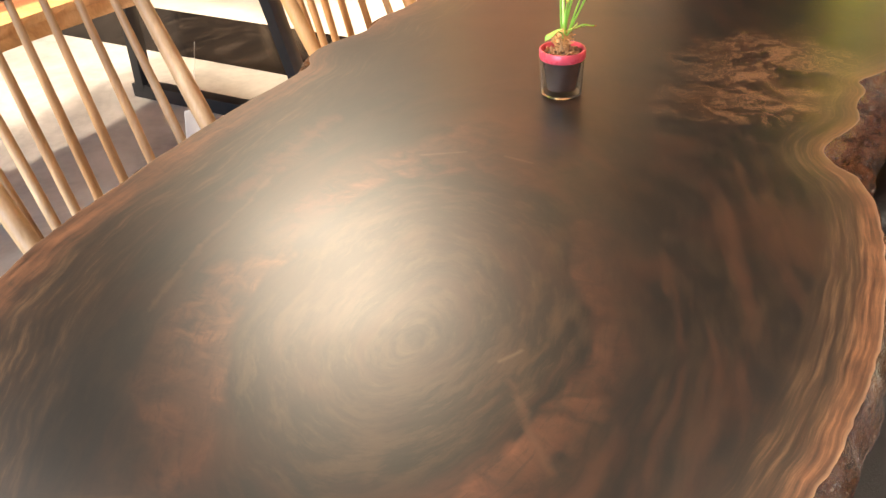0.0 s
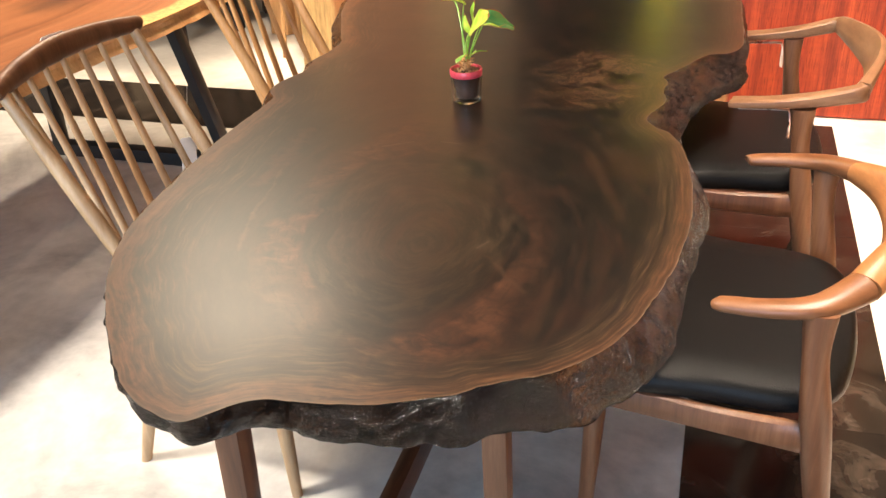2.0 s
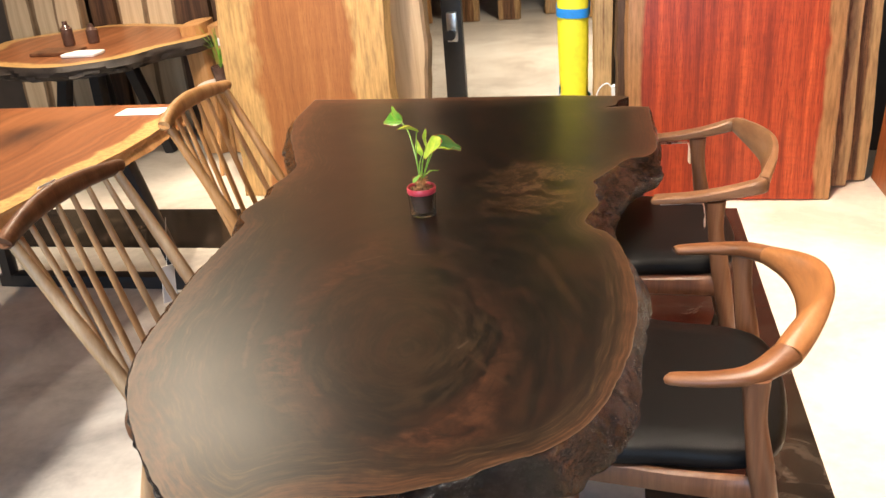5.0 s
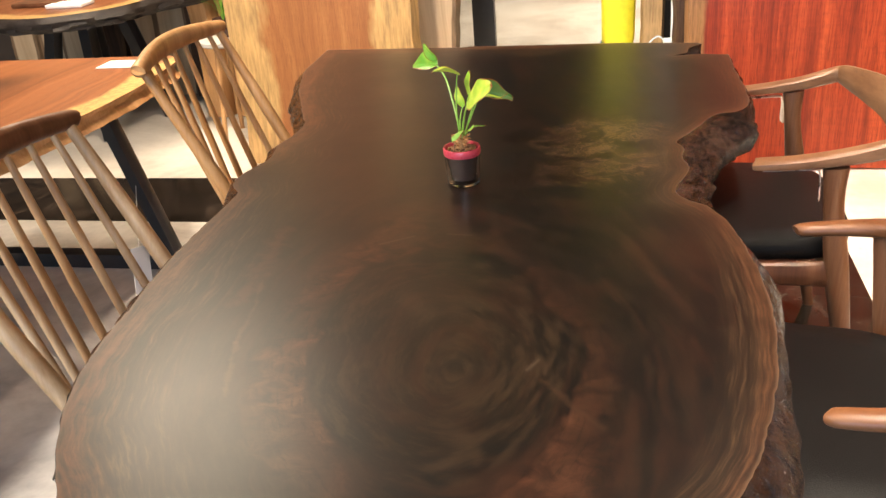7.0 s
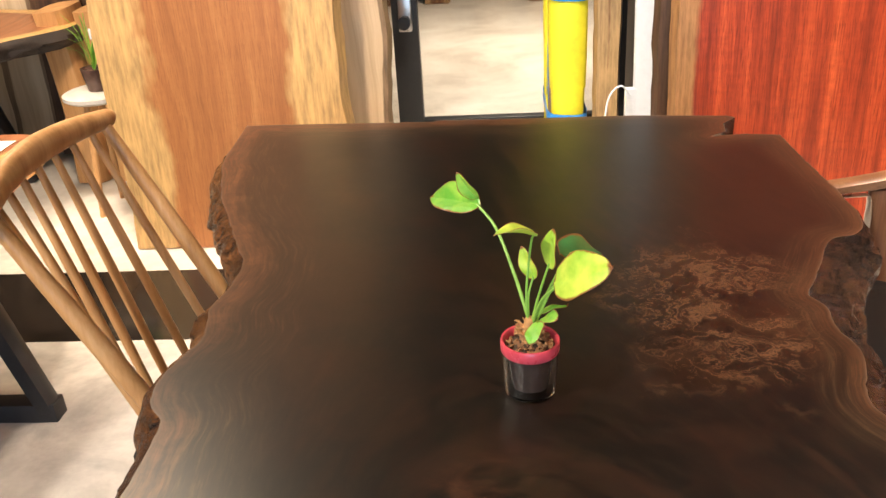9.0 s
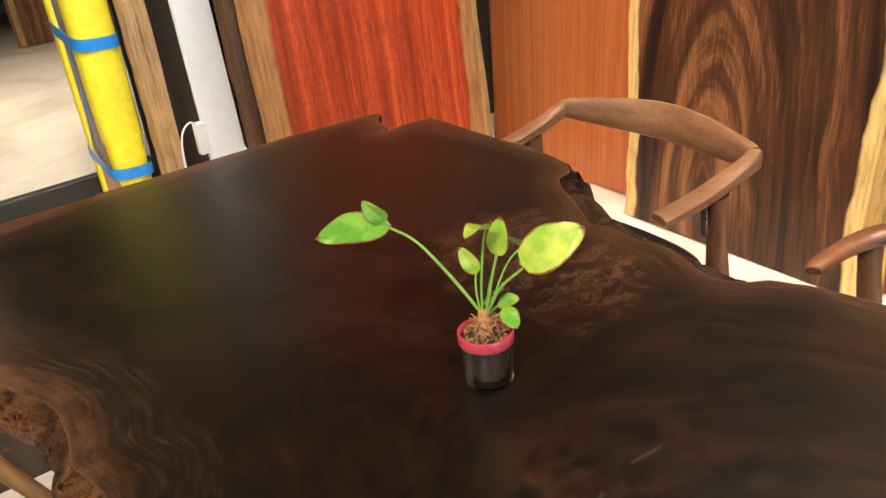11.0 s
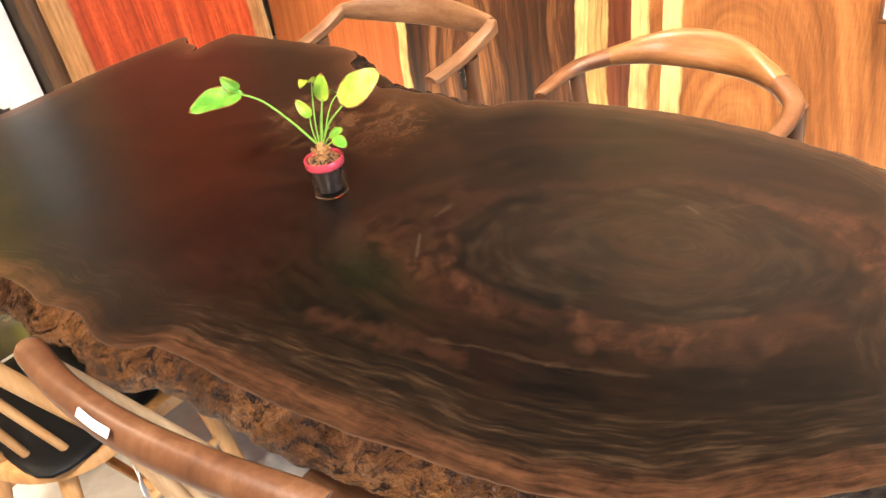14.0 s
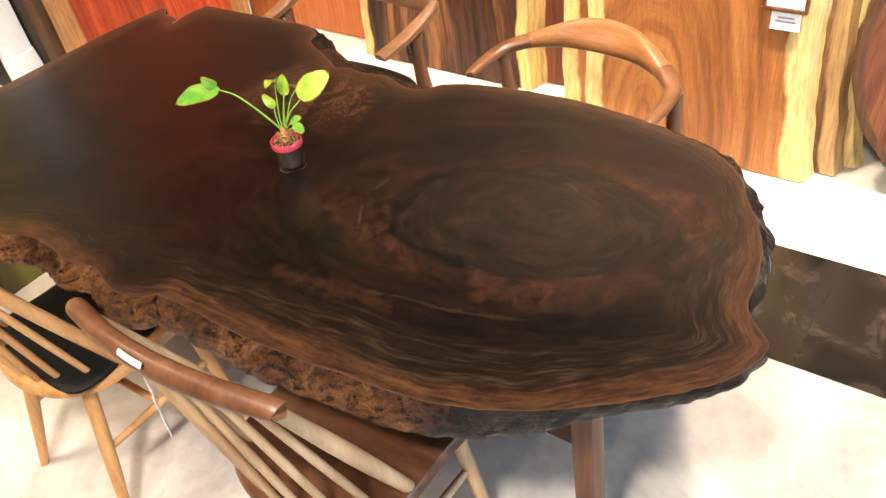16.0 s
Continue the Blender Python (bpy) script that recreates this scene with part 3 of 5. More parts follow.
def flat_outline(outline, z, step, rim_name="rim", flip=False, inner_noise=0.0):
    """A level sheet inside a closed outline, with each vertex's distance from the edge as an attribute."""
    from mathutils.geometry import delaunay_2d_cdt
    o = np.array(outline)
    nxt = np.roll(o, -1, 0)
    lo, hi = o.min(0), o.max(0)
    grid = [(x, y) for x in np.arange(lo[0], hi[0], step) for y in np.arange(lo[1], hi[1], step)]
    g = np.array(grid)
    inside = np.zeros(len(g), bool)
    for a, b in zip(o, nxt):
        cross = (a[1] > g[:, 1]) != (b[1] > g[:, 1])
        with np.errstate(divide="ignore", invalid="ignore"):
            xi = (b[0] - a[0]) * (g[:, 1] - a[1]) / (b[1] - a[1] if b[1] != a[1] else 1e-9) + a[0]
        inside ^= cross & (g[:, 0] < xi)

    def edge_distance(p):
        best = np.full(len(p), 9.0)
        for a, b in zip(o, nxt):
            d = b - a
            t = np.clip(((p - a) @ d) / max(d @ d, 1e-12), 0, 1)
            best = np.minimum(best, np.hypot(*(p - a - t[:, None] * d).T))
        return best

    g = g[inside]
    g = g[edge_distance(g) > step * 0.45]
    pts = [Vector(p) for p in o] + [Vector(p) for p in g]
    n = len(o)
    verts, _, faces, *_ = delaunay_2d_cdt(pts, [(i, (i + 1) % n) for i in range(n)], [], 1, 1e-6)
    co = np.array([(v.x, v.y) for v in verts])
    dist = edge_distance(co)
    bm = bmesh.new()
    layer = bm.verts.layers.float.new(rim_name)
    made = []
    for p, d in zip(co, dist):
        v = bm.verts.new((p[0], p[1], z))
        v[layer] = d
        made.append(v)
    for f in faces:
        vs = [made[i] for i in f]
        bm.faces.new(vs[::-1] if flip else vs)
    bmesh.ops.recalc_face_normals(bm, faces=bm.faces)
    if (bm.faces[:][0].normal.z < 0) != flip:
        bmesh.ops.reverse_faces(bm, faces=bm.faces)
    return bm


# ---- setting ----
floor = part("floor", box(-4.6, 2.2, -4.2, 10.0, -0.10, 0.0, 0), M_CREAM, label="cream polished stone floor")
tagged(floor, "cream polished stone floor with dark marble border tiles", "floor", kind="structure")
inner = part("inner_floor", box(-4.0, 0.47, -3.6, 1.93, 0.0, 0.003, 0), M_GREY, floor, "grey cloudy polished stone")
for name, b in (("wall_east", (1.95, 2.15, -4.2, 3.2)), ("wall_west", (-4.8, -4.6, -4.2, 10.0)), ("wall_corner", (0.62, 2.15, 3.2, 3.4)),
                ("wall_north", (-4.6, 2.2, 10.0, 10.2)), ("wall_corridor", (2.2, 2.4, 3.4, 10.0))):
    tagged(part(name, box(b[0], b[1], b[2], b[3], 0, 3.0, 0), M_DARKWALL if name in ("wall_east", "wall_corner") else M_WALL), "plain plastered showroom wall", "wall", kind="structure")
for name, b in (("wall_south", (-4.6, -1.9, 0, 3.0)), ("wall_south_east", (1.1, 2.2, 0, 3.0)), ("wall_south_sill", (-1.9, 1.1, 0, 0.35)), ("wall_south_head", (-1.9, 1.1, 2.35, 3.0))):
    tagged(part(name, box(b[0], b[1], -4.4, -4.2, b[2], b[3], 0), M_WALL), "plain plastered wall round the front window", "wall", kind="structure")
win = thing("window_1", "large front window with a dark frame", "window", kind="structure")
part("window_frame", box(-1.9, -1.84, -4.33, -4.27, 0.35, 2.35, 0.003), M_STEEL, win), part("window_frame", box(1.04, 1.1, -4.33, -4.27, 0.35, 2.35, 0.003), M_STEEL, win)
tagged(part("wall_northwest", box(-4.6, -1.25, 4.0, 4.15, 0, 3.0, 0), M_DARKWALL), "dark brown wall behind leaning planks", "wall", kind="structure")
tagged(part("lintel", box(-1.25, 0.5, 3.72, 3.87, 2.25, 3.0, 0), M_DARKWALL), "dark wall above the glass door", "wall", kind="structure")
tagged(part("wall_door_side", box(0.5, 0.62, 3.2, 4.12, 0, 3.0, 0), M_DARKWALL), "dark wall beside the glass door", "wall", kind="structure")
tagged(part("wall_return", box(-1.40, -1.25, 3.72, 4.0, 0, 3.0, 0), M_DARKWALL), "short dark wall beside the glass door", "wall", kind="structure")
tagged(part("ceiling", box(-4.6, 2.2, -4.2, 10.0, 3.0, 3.1, 0), M_CEIL), "plain dark ceiling", "ceiling", kind="structure")

# glass door with a black frame
door = thing("door_1", "glass shop door with a wide black metal frame, closed", "door", kind="structure")
part("left_stile", box(-0.62, -0.50, 3.72, 3.78, 0.004, 2.25, 0.003), M_STEEL, door)
part("right_stile", box(0.34, 0.46, 3.72, 3.78, 0.004, 2.25, 0.003), M_STEEL, door)
part("bottom_rail", box(-0.50, 0.34, 3.72, 3.78, 0.004, 0.115, 0.003), M_STEEL, door)
part("top_rail", box(-0.50, 0.34, 3.72, 3.78, 2.13, 2.25, 0.003), M_STEEL, door)
pane = part("pane", box(-0.50, 0.34, 3.745, 3.755, 0.115, 2.13, 0), M_PANE, door)
pane.visible_shadow = False
lock = part("lock", box(-0.585, -0.525, 3.68, 3.72, 0.55, 0.72, 0.006), M_CHROME, door, "steel lock plate")
part("knob", rod((-0.555, 3.68, 0.60), (-0.555, 3.62, 0.60), 0.026, 0.03, 16), M_STEEL, lock)
side_pane = part("side_pane", box(-1.25, -0.63, 3.745, 3.755, 0.004, 2.25, 0), M_PANE, door)
side_pane.visible_shadow = False


# ---- the live-edge table ----
right_edge = [(-0.045, -0.421), (0.022, -0.411), (0.080, -0.396), (0.122, -0.378), (0.165, -0.355), (0.190, -0.336), (0.240, -0.306), (0.290, -0.274), (0.342, -0.210), (0.377, -0.135), (0.405, -0.030), (0.423, 0.070),
              (0.431, 0.170), (0.430, 0.280), (0.418, 0.385), (0.402, 0.470), (0.374, 0.545), (0.340, 0.580), (0.318, 0.612), (0.319, 0.656), (0.338, 0.705), (0.346, 0.755), (0.336, 0.810), (0.343, 0.866), (0.328, 0.906),
              (0.362, 0.965), (0.402, 1.052), (0.436, 1.098), (0.475, 1.112), (0.508, 1.168), (0.514, 1.330), (0.508, 1.470), (0.506, 1.645)]
far_edge = [(0.43, 1.660), (0.385, 1.655), (0.350, 1.650), (0.392, 1.682), (0.400, 1.740), (0.440, 1.785), (0.425, 1.800), (0.20, 1.830), (-0.20, 1.843), (-0.30, 1.848), (-0.305, 1.838), (-0.37, 1.842), (-0.60, 1.856), (-0.800, 1.864)]
left_edge = [(-0.792, 1.700), (-0.785, 1.590), (-0.735, 1.400), (-0.689, 1.280), (-0.635, 1.150), (-0.598, 1.060), (-0.595, 0.985), (-0.608, 0.905), (-0.602, 0.865), (-0.594, 0.810), (-0.606, 0.765), (-0.622, 0.710), (-0.619, 0.658), (-0.604, 0.632), (-0.586, 0.605), (-0.582, 0.540),
             (-0.585, 0.430), (-0.584, 0.330), (-0.578, 0.240), (-0.566, 0.130), (-0.555, 0.020), (-0.531, -0.085), (-0.490, -0.180), (-0.430, -0.275), (-0.360, -0.360), (-0.285, -0.440), (-0.225, -0.476), (-0.165, -0.490), (-0.142, -0.478), (-0.112, -0.445), (-0.082, -0.424)]
TABLE_Z, TABLE_T = 0.70, 0.088


def resample(pts, step):
    d = np.hypot(*np.diff(pts, axis=0).T)
    s = np.concatenate([[0], np.cumsum(d)])
    q = np.arange(0, s[-1] - step * 0.3, step)
    return np.stack([np.interp(q, s, pts[:, i]) for i in (0, 1)], 1)


def table_outline(step=0.006):
    side_a = catmull([left_edge[-1]] + right_edge, 12)[12:]
    side_b = catmull([far_edge[-1]] + left_edge + [right_edge[0]], 12)
    loop = np.concatenate([resample(side_a, step), resample(np.array([right_edge[-1]] + far_edge), step), resample(side_b, step)])
    out = []
    for i, p in enumerate(loop):
        t = loop[(i + 1) % len(loop)] - loop[i - 1]
        n = np.array([t[1], -t[0]]) / max(np.hypot(*t), 1e-9)
        straight = p[1] > 1.64
        w = 0.0 if straight else 0.003 * wavy((p[0], p[1], 0), 17.0) + 0.002 * wavy((p[0], p[1], 3), 60.0)
        out.append(p + n * w)
    return np.array(out)


table = thing("live_edge_table", "large dark live-edge slab table with growth rings and bark edge", "table")
outline = table_outline()
part("tabletop", flat_outline(outline, TABLE_Z, 0.02), M_TOP, table, "dark brown satin tabletop with a growth-ring heart", smooth=False)


def ease(a, b, t):
    t = min(1.0, max(0.0, (t - a) / (b - a)))
    return t * t * (3 - 2 * t)


def live_edge(levels=16):
    """The flank under the top's outline: it bellies out at the sides, steps out as a rough shelf in the hollow and tucks in at the near end."""
    bm = bmesh.new()
    l_along, l_down = bm.verts.layers.float.new("along"), bm.verts.layers.float.new("down")
    n = len(outline)
    step = np.hypot(*(np.roll(outline, -1, 0) - outline).T)
    arc = np.concatenate([[0], np.cumsum(step)[:-1]])
    nor = []
    for i in range(n):
        t = outline[(i + 6) % n] - outline[i - 6]
        nor.append(np.array([t[1], -t[0]]) / max(np.hypot(*t), 1e-9))
    rings = []
    for j in range(levels + 1):
        s = j / levels
        ring = []
        for i in range(n):
            x, y = outline[i]
            cut = 1.0 if y > 1.64 else 0.0
            if x < -0.13 and y < 1.7:
                belly = 0.005 + 0.027 * ease(-0.22, 0.10, y)
            elif y < -0.2:
                belly = 0.006 + 0.050 * ease(-0.02, 0.30, x)
            else:
                belly = 0.016 + 0.034 * math.exp(-((y + 0.16) / 0.13) ** 2) + 0.018 * math.exp(-((y - 0.29) / 0.09) ** 2)
            thick = TABLE_T * (1 - 0.38 * ease(-0.12, -0.34, y)) * (1 + 0.10 * wavy((x, y, 0), 6.0, 3))
            p = (x, y, -s * TABLE_T)
            flute = wavy((arc[i] * 46 + s * 3.4, s * 2.2, 0.0), 1.0, 3)
            rough = min(1, s * 6) * (0.007 * wavy(p, 10.0, 2) + 0.006 * wavy(p, 28.0, 5) + 0.0045 * flute)
            push = belly * (math.sin(math.pi * min(1, s * 0.84)) ** 0.75) - 0.034 * max(0, s - 0.72) / 0.28 * (1 if belly > 0.012 else 0.4) + rough
            if y < -0.2 and x > -0.14:
                k = ease(-0.14, 0.02, x) * ease(-0.2, -0.27, y)
                push = push * (1 - k) + k * ((0.010 + 0.75 * (belly - 0.006)) * s + rough)
            elif y < -0.2:
                push -= 0.016 * s * ease(-0.2, -0.3, y) * ease(-0.14, -0.2, x)
            dx, dy = nor[i] * push
            drop = s * thick
            if x > 0.2 and 0.55 < y < 1.19:
                low = np.interp(y, (0.55, 0.62, 0.72, 0.84, 0.92, 1.05, 1.10, 1.14, 1.19), (0.405, 0.378, 0.382, 0.40, 0.425, 0.472, 0.510, 0.526, 0.524))
                reach = max(low - x, 0.012)
                f = min(1, s * 1.35) ** 0.85 - 0.35 * max(0, s - 0.8)
                w = ease(0.55, 0.60, y) * ease(1.19, 1.15, y)
                lump = min(1, s * 6) * (0.024 * (abs(wavy((x, y, s * 0.12), 17.0, 7)) - 0.2) + 0.016 * (abs(wavy((x, y, s * 0.16), 40.0, 1)) - 0.2))
                drop = thick * (s * (1 - w) + w * (0.25 * s + 0.75 * s ** 2.4))
                dx = dx * (1 - w) + w * (reach * f + lump)
                dy = dy * (1 - w) + w * (-0.022 * f * ease(0.95, 1.10, y) + lump)
            ring.append(bm.verts.new((x + dx * (1 - cut), y + dy * (1 - cut), TABLE_Z - drop + (1 - cut) * min(1, s * 6) * (1 - s) * (0.022 if 0.58 < y < 1.17 and x > 0.2 else 0.012) * min(0.1, wavy((x, y, s * 0.15), 30.0, 11)))))
            ring[-1][l_along], ring[-1][l_down] = arc[i], s * thick
        rings.append(ring)
    for a, b in zip(rings, rings[1:]):
        for i in range(n):
            bm.faces.new((a[i], b[i], b[(i + 1) % n], a[(i + 1) % n]))
    bm.faces.new(rings[-1])
    bmesh.ops.recalc_face_normals(bm, faces=bm.faces)
    return bm


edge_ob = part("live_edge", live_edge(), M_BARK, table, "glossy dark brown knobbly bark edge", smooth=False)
edge_ob.data.shade_smooth()
for x, y, s in ((-0.29, -0.21, 0.027), (0.15, -0.10, 0.025), (-0.30, 1.40, 0.027), (0.20, 1.40, 0.025)):
    part("leg", sweep([(x * 1.06, y - 0.02, 0.004, s * 0.85, s * 0.85), (x * 1.03, y - 0.01, 0.3, s, s), (x, y, 0.61, s, s)], 4, 12, 4.0, (0, 1, 0)), M_WALNUT, table)
for y in (-0.155, 1.40):
    part("cross_beam", sweep([(-0.32, y - 0.02, 0.56, 0.03, 0.04), (0.18, y + 0.02, 0.56, 0.03, 0.04)], 2, 12, 4.0), M_WALNUT, table)
brace = part("brace", sweep([(0.02, -0.20, 0.585, 0.035, 0.018), (-0.07, 0.25, 0.22, 0.035, 0.018), (-0.12, 0.6, 0.10, 0.035, 0.018)], 4, 12, 4.0), M_SEATWOOD, table)
part("sticker", sweep([(-0.012, 0.02, 0.435, 0.012, 0.0008), (-0.030, 0.09, 0.372, 0.012, 0.0008)], 2, 8, 6.0), M_PAPER, brace, "small white printed sticker")
part("stretcher", sweep([(-0.08, -0.13, 0.12, 0.02, 0.04), (-0.08, 1.40, 0.12, 0.02, 0.04)], 2, 12, 4.0), M_SEATWOOD, table)


# ---- potted plant ----
plant = thing("potted_plant", "small leafy green plant in a red-rimmed glass pot", "plant", m=Matrix.Translation((-0.106, 0.668, TABLE_Z + 0.001)) @ Matrix.Scale(0.92, 4))
part("glass_cup", lathe([(0.0, 0.0), (0.033, 0.0), (0.0365, 0.003), (0.040, 0.074), (0.0385, 0.074), (0.0352, 0.006), (0.0, 0.005)]), M_GLASS, plant, "clear glass cup")
part("inner_pot", lathe([(0.0, 0.012), (0.027, 0.012), (0.0365, 0.072), (0.035, 0.072), (0.033, 0.066)]), M_POTDARK, plant, "dark brown plastic pot")
part("pot_rim", lathe([(0.0355, 0.068), (0.0405, 0.068), (0.0412, 0.070), (0.0414, 0.083), (0.0404, 0.0848), (0.0380, 0.0848), (0.0368, 0.083), (0.0355, 0.068)]), M_PINK, plant, "glossy red plastic rim")
soil = part("soil", lathe([(0.0365, 0.068), (0.030, 0.076), (0.016, 0.081), (0.0, 0.083)]), M_SOIL, plant)
rng = random.Random(4)
bm = bmesh.new()
for i in range(150):
    a, r = rng.uniform(0, 6.283), 0.034 * math.sqrt(rng.random())
    m = pose(r * math.cos(a), r * math.sin(a), 0.083 - 0.25 * r + rng.uniform(-0.002, 0.005), rng.uniform(0, 360), rng.uniform(0, 360), rng.uniform(0, 360)) @ Matrix.Diagonal((rng.uniform(0.004, 0.010), rng.uniform(0.002, 0.005), 0.0022, 1))
    bmesh.ops.create_cube(bm, size=1, matrix=m)
tagged(part("bark_chip_mulch", bm, M_CHIP, plant, smooth=False), kind="stuff")
bm = bmesh.new()
for i in range(46):
    a, t = rng.uniform(0, 6.283), rng.uniform(-0.5, 0.5)
    base = Vector((0.010 * math.cos(a), 0.010 * math.sin(a), 0.086 + rng.uniform(0, 0.022)))
    tip = base + Vector((0.012 * math.cos(a + t), 0.012 * math.sin(a + t), rng.uniform(-0.006, 0.014)))
    sweep([(*base, 0.0014, 0.0014), (*(base.lerp(tip, 0.5) + Vector((0, 0, 0.002))), 0.0013, 0.0013), (*tip, 0.0005, 0.0005)], 2, 5, 2.0, (0.3, 0.2, 0.9), bm)
part("root_crown", bm, M_ROOT, plant, "brown fibrous root crown")
part("stump", lathe([(0.012, 0.076), (0.011, 0.10), (0.006, 0.118), (0.0, 0.121)], 14), M_ROOT, plant)


def leaf(base, tip, width, normal, material, curl=0.15, fold=0.25, heart=0.25, name="leaf"):
    """A heart-shaped blade from its joint to its tip, folded along the midrib and curled, with a little thickness."""
    base, tip = Vector(base), Vector(tip)
    axis = tip - base
    length = axis.length
    axis.normalize()
    nrm = Vector(normal)
    nrm = (nrm - axis * nrm.dot(axis)).normalized()
    side = axis.cross(nrm)
    bm = bmesh.new()
    layer = bm.verts.layers.float.new("rim")
    rows, nu, nv = [], 16, 10
    for i in range(nu + 1):
        u = i / nu
        half = width * 0.5 * (math.sin(math.pi * min(1, u ** 0.85)) ** 0.55) * (1.10 - 0.30 * u)
        row = []
        for j in range(-nv // 2, nv // 2 + 1):
            w = 2 * j / nv
            back = -heart * length * 0.5 * (1 - u) ** 2 * abs(w) ** 1.2
            rip = 0.03 * length * math.sin(9 * u + 3 * w) * abs(w)
            p = base + axis * (length * u + back) + side * (half * w) + nrm * (fold * half * abs(w) * (1 - 0.3 * abs(w)) + rip - curl * length * (u - 0.35) ** 2)
            v = bm.verts.new(p)
            v[layer] = max(abs(w) ** 2, u ** 3)
            row.append(v)
        rows.append(row)
    for a, b in zip(rows, rows[1:]):
        for j in range(len(a) - 1):
            bm.faces.new((a[j], a[j + 1], b[j + 1], b[j]))
    bmesh.ops.remove_doubles(bm, verts=bm.verts, dist=1e-5)
    bmesh.ops.recalc_face_normals(bm, faces=bm.faces)
    bmesh.ops.solidify(bm, geom=bm.faces[:], thickness=0.0006)
    return part(name, bm, material, plant)


def petiole(pts, r=0.0019):
    return part("petiole", sweep([(*p, r * (1.15 - 0.35 * i / (len(pts) - 1)), r * (1.15 - 0.35 * i / (len(pts) - 1))) for i, p in enumerate(pts)], 7, 7, 2.0, (0.2, 0.3, 0.9)), M_STEM, plant)


petiole([(0.0, 0.004, 0.110), (-0.020, 0.045, 0.165), (-0.043, 0.088, 0.214), (-0.070, 0.120, 0.238)], 0.0024)
leaf((-0.070, 0.122, 0.246), (-0.098, 0.128, 0.284), 0.030, (-0.7, -0.5, 0.3), M_LEAF, 0.05, 0.5, 0.05)
leaf((-0.070, 0.120, 0.238), (-0.146, 0.200, 0.222), 0.050, (-0.45, -0.5, 0.7), M_LEAF, 0.12, 0.75, 0.15)
petiole([(0.004, -0.002, 0.108), (0.014, -0.022, 0.155), (0.028, -0.052, 0.190), (0.040, -0.066, 0.207)], 0.0021)
leaf((0.036, -0.060, 0.207), (0.090, -0.114, 0.254), 0.064, (-0.75, -0.35, 0.45), M_LEAF_YEL, 0.10, 0.20, 0.3)
petiole([(0.006, 0.004, 0.108), (0.024, 0.010, 0.150), (0.045, 0.010, 0.195), (0.055, 0.008, 0.212)], 0.0018)
leaf((0.050, 0.0, 0.215), (0.112, 0.080, 0.172), 0.062, (0.2, -0.5, 0.8), M_LEAF_DARK, 0.12, 0.25, 0.3)
petiole([(0.002, -0.002, 0.108), (0.012, -0.006, 0.155), (0.026, -0.008, 0.205)], 0.0019)
leaf((0.026, -0.008, 0.203), (0.030, -0.016, 0.258), 0.034, (-0.8, -0.5, 0.1), M_LEAF_YEL, 0.05, 0.3, 0.2)
petiole([(-0.002, 0.0, 0.108), (-0.004, -0.006, 0.165), (0.002, -0.012, 0.235), (0.006, -0.014, 0.250)], 0.0017)
leaf((0.006, -0.014, 0.252), (-0.044, -0.034, 0.268), 0.030, (0.2, 0.2, 0.9), M_LEAF_YEL, 0.3, 0.8, 0.2)
petiole([(-0.001, 0.004, 0.108), (-0.001, 0.012, 0.145), (0.006, 0.018, 0.172)], 0.0016)
leaf((0.006, 0.018, 0.172), (-0.010, 0.030, 0.212), 0.026, (-0.5, -0.6, 0.3), M_LEAF_YEL, 0.1, 0.4, 0.2)
petiole([(0.002, -0.006, 0.104), (0.010, -0.030, 0.122), (0.006, -0.044, 0.130)], 0.0014)
leaf((0.008, -0.040, 0.132), (-0.002, -0.076, 0.124), 0.028, (-0.4, 0.0, 0.9), M_LEAF, 0.1, 0.15, 0.3)
petiole([(0.004, 0.000, 0.106), (0.018, -0.010, 0.122), (0.028, -0.018, 0.130)], 0.0013)
leaf((0.020, -0.012, 0.126), (0.034, -0.040, 0.140), 0.026, (-0.5, -0.1, 0.8), M_LEAF, 0.1, 0.2, 0.2)
leaf((0.012, 0.012, 0.118), (0.052, 0.016, 0.130), 0.014, (0.0, 0.0, 1.0), M_LEAF, 0.2, 0.3, 0.1)
petiole([(0.008, 0.0, 0.108), (0.030, -0.012, 0.170), (0.048, -0.022, 0.200), (0.075, -0.030, 0.210)], 0.0015)
leaf((0.052, -0.024, 0.203), (0.098, -0.030, 0.206), 0.018, (0.0, 0.1, 1.0), M_LEAF_YEL, 0.2, 0.3, 0.1)


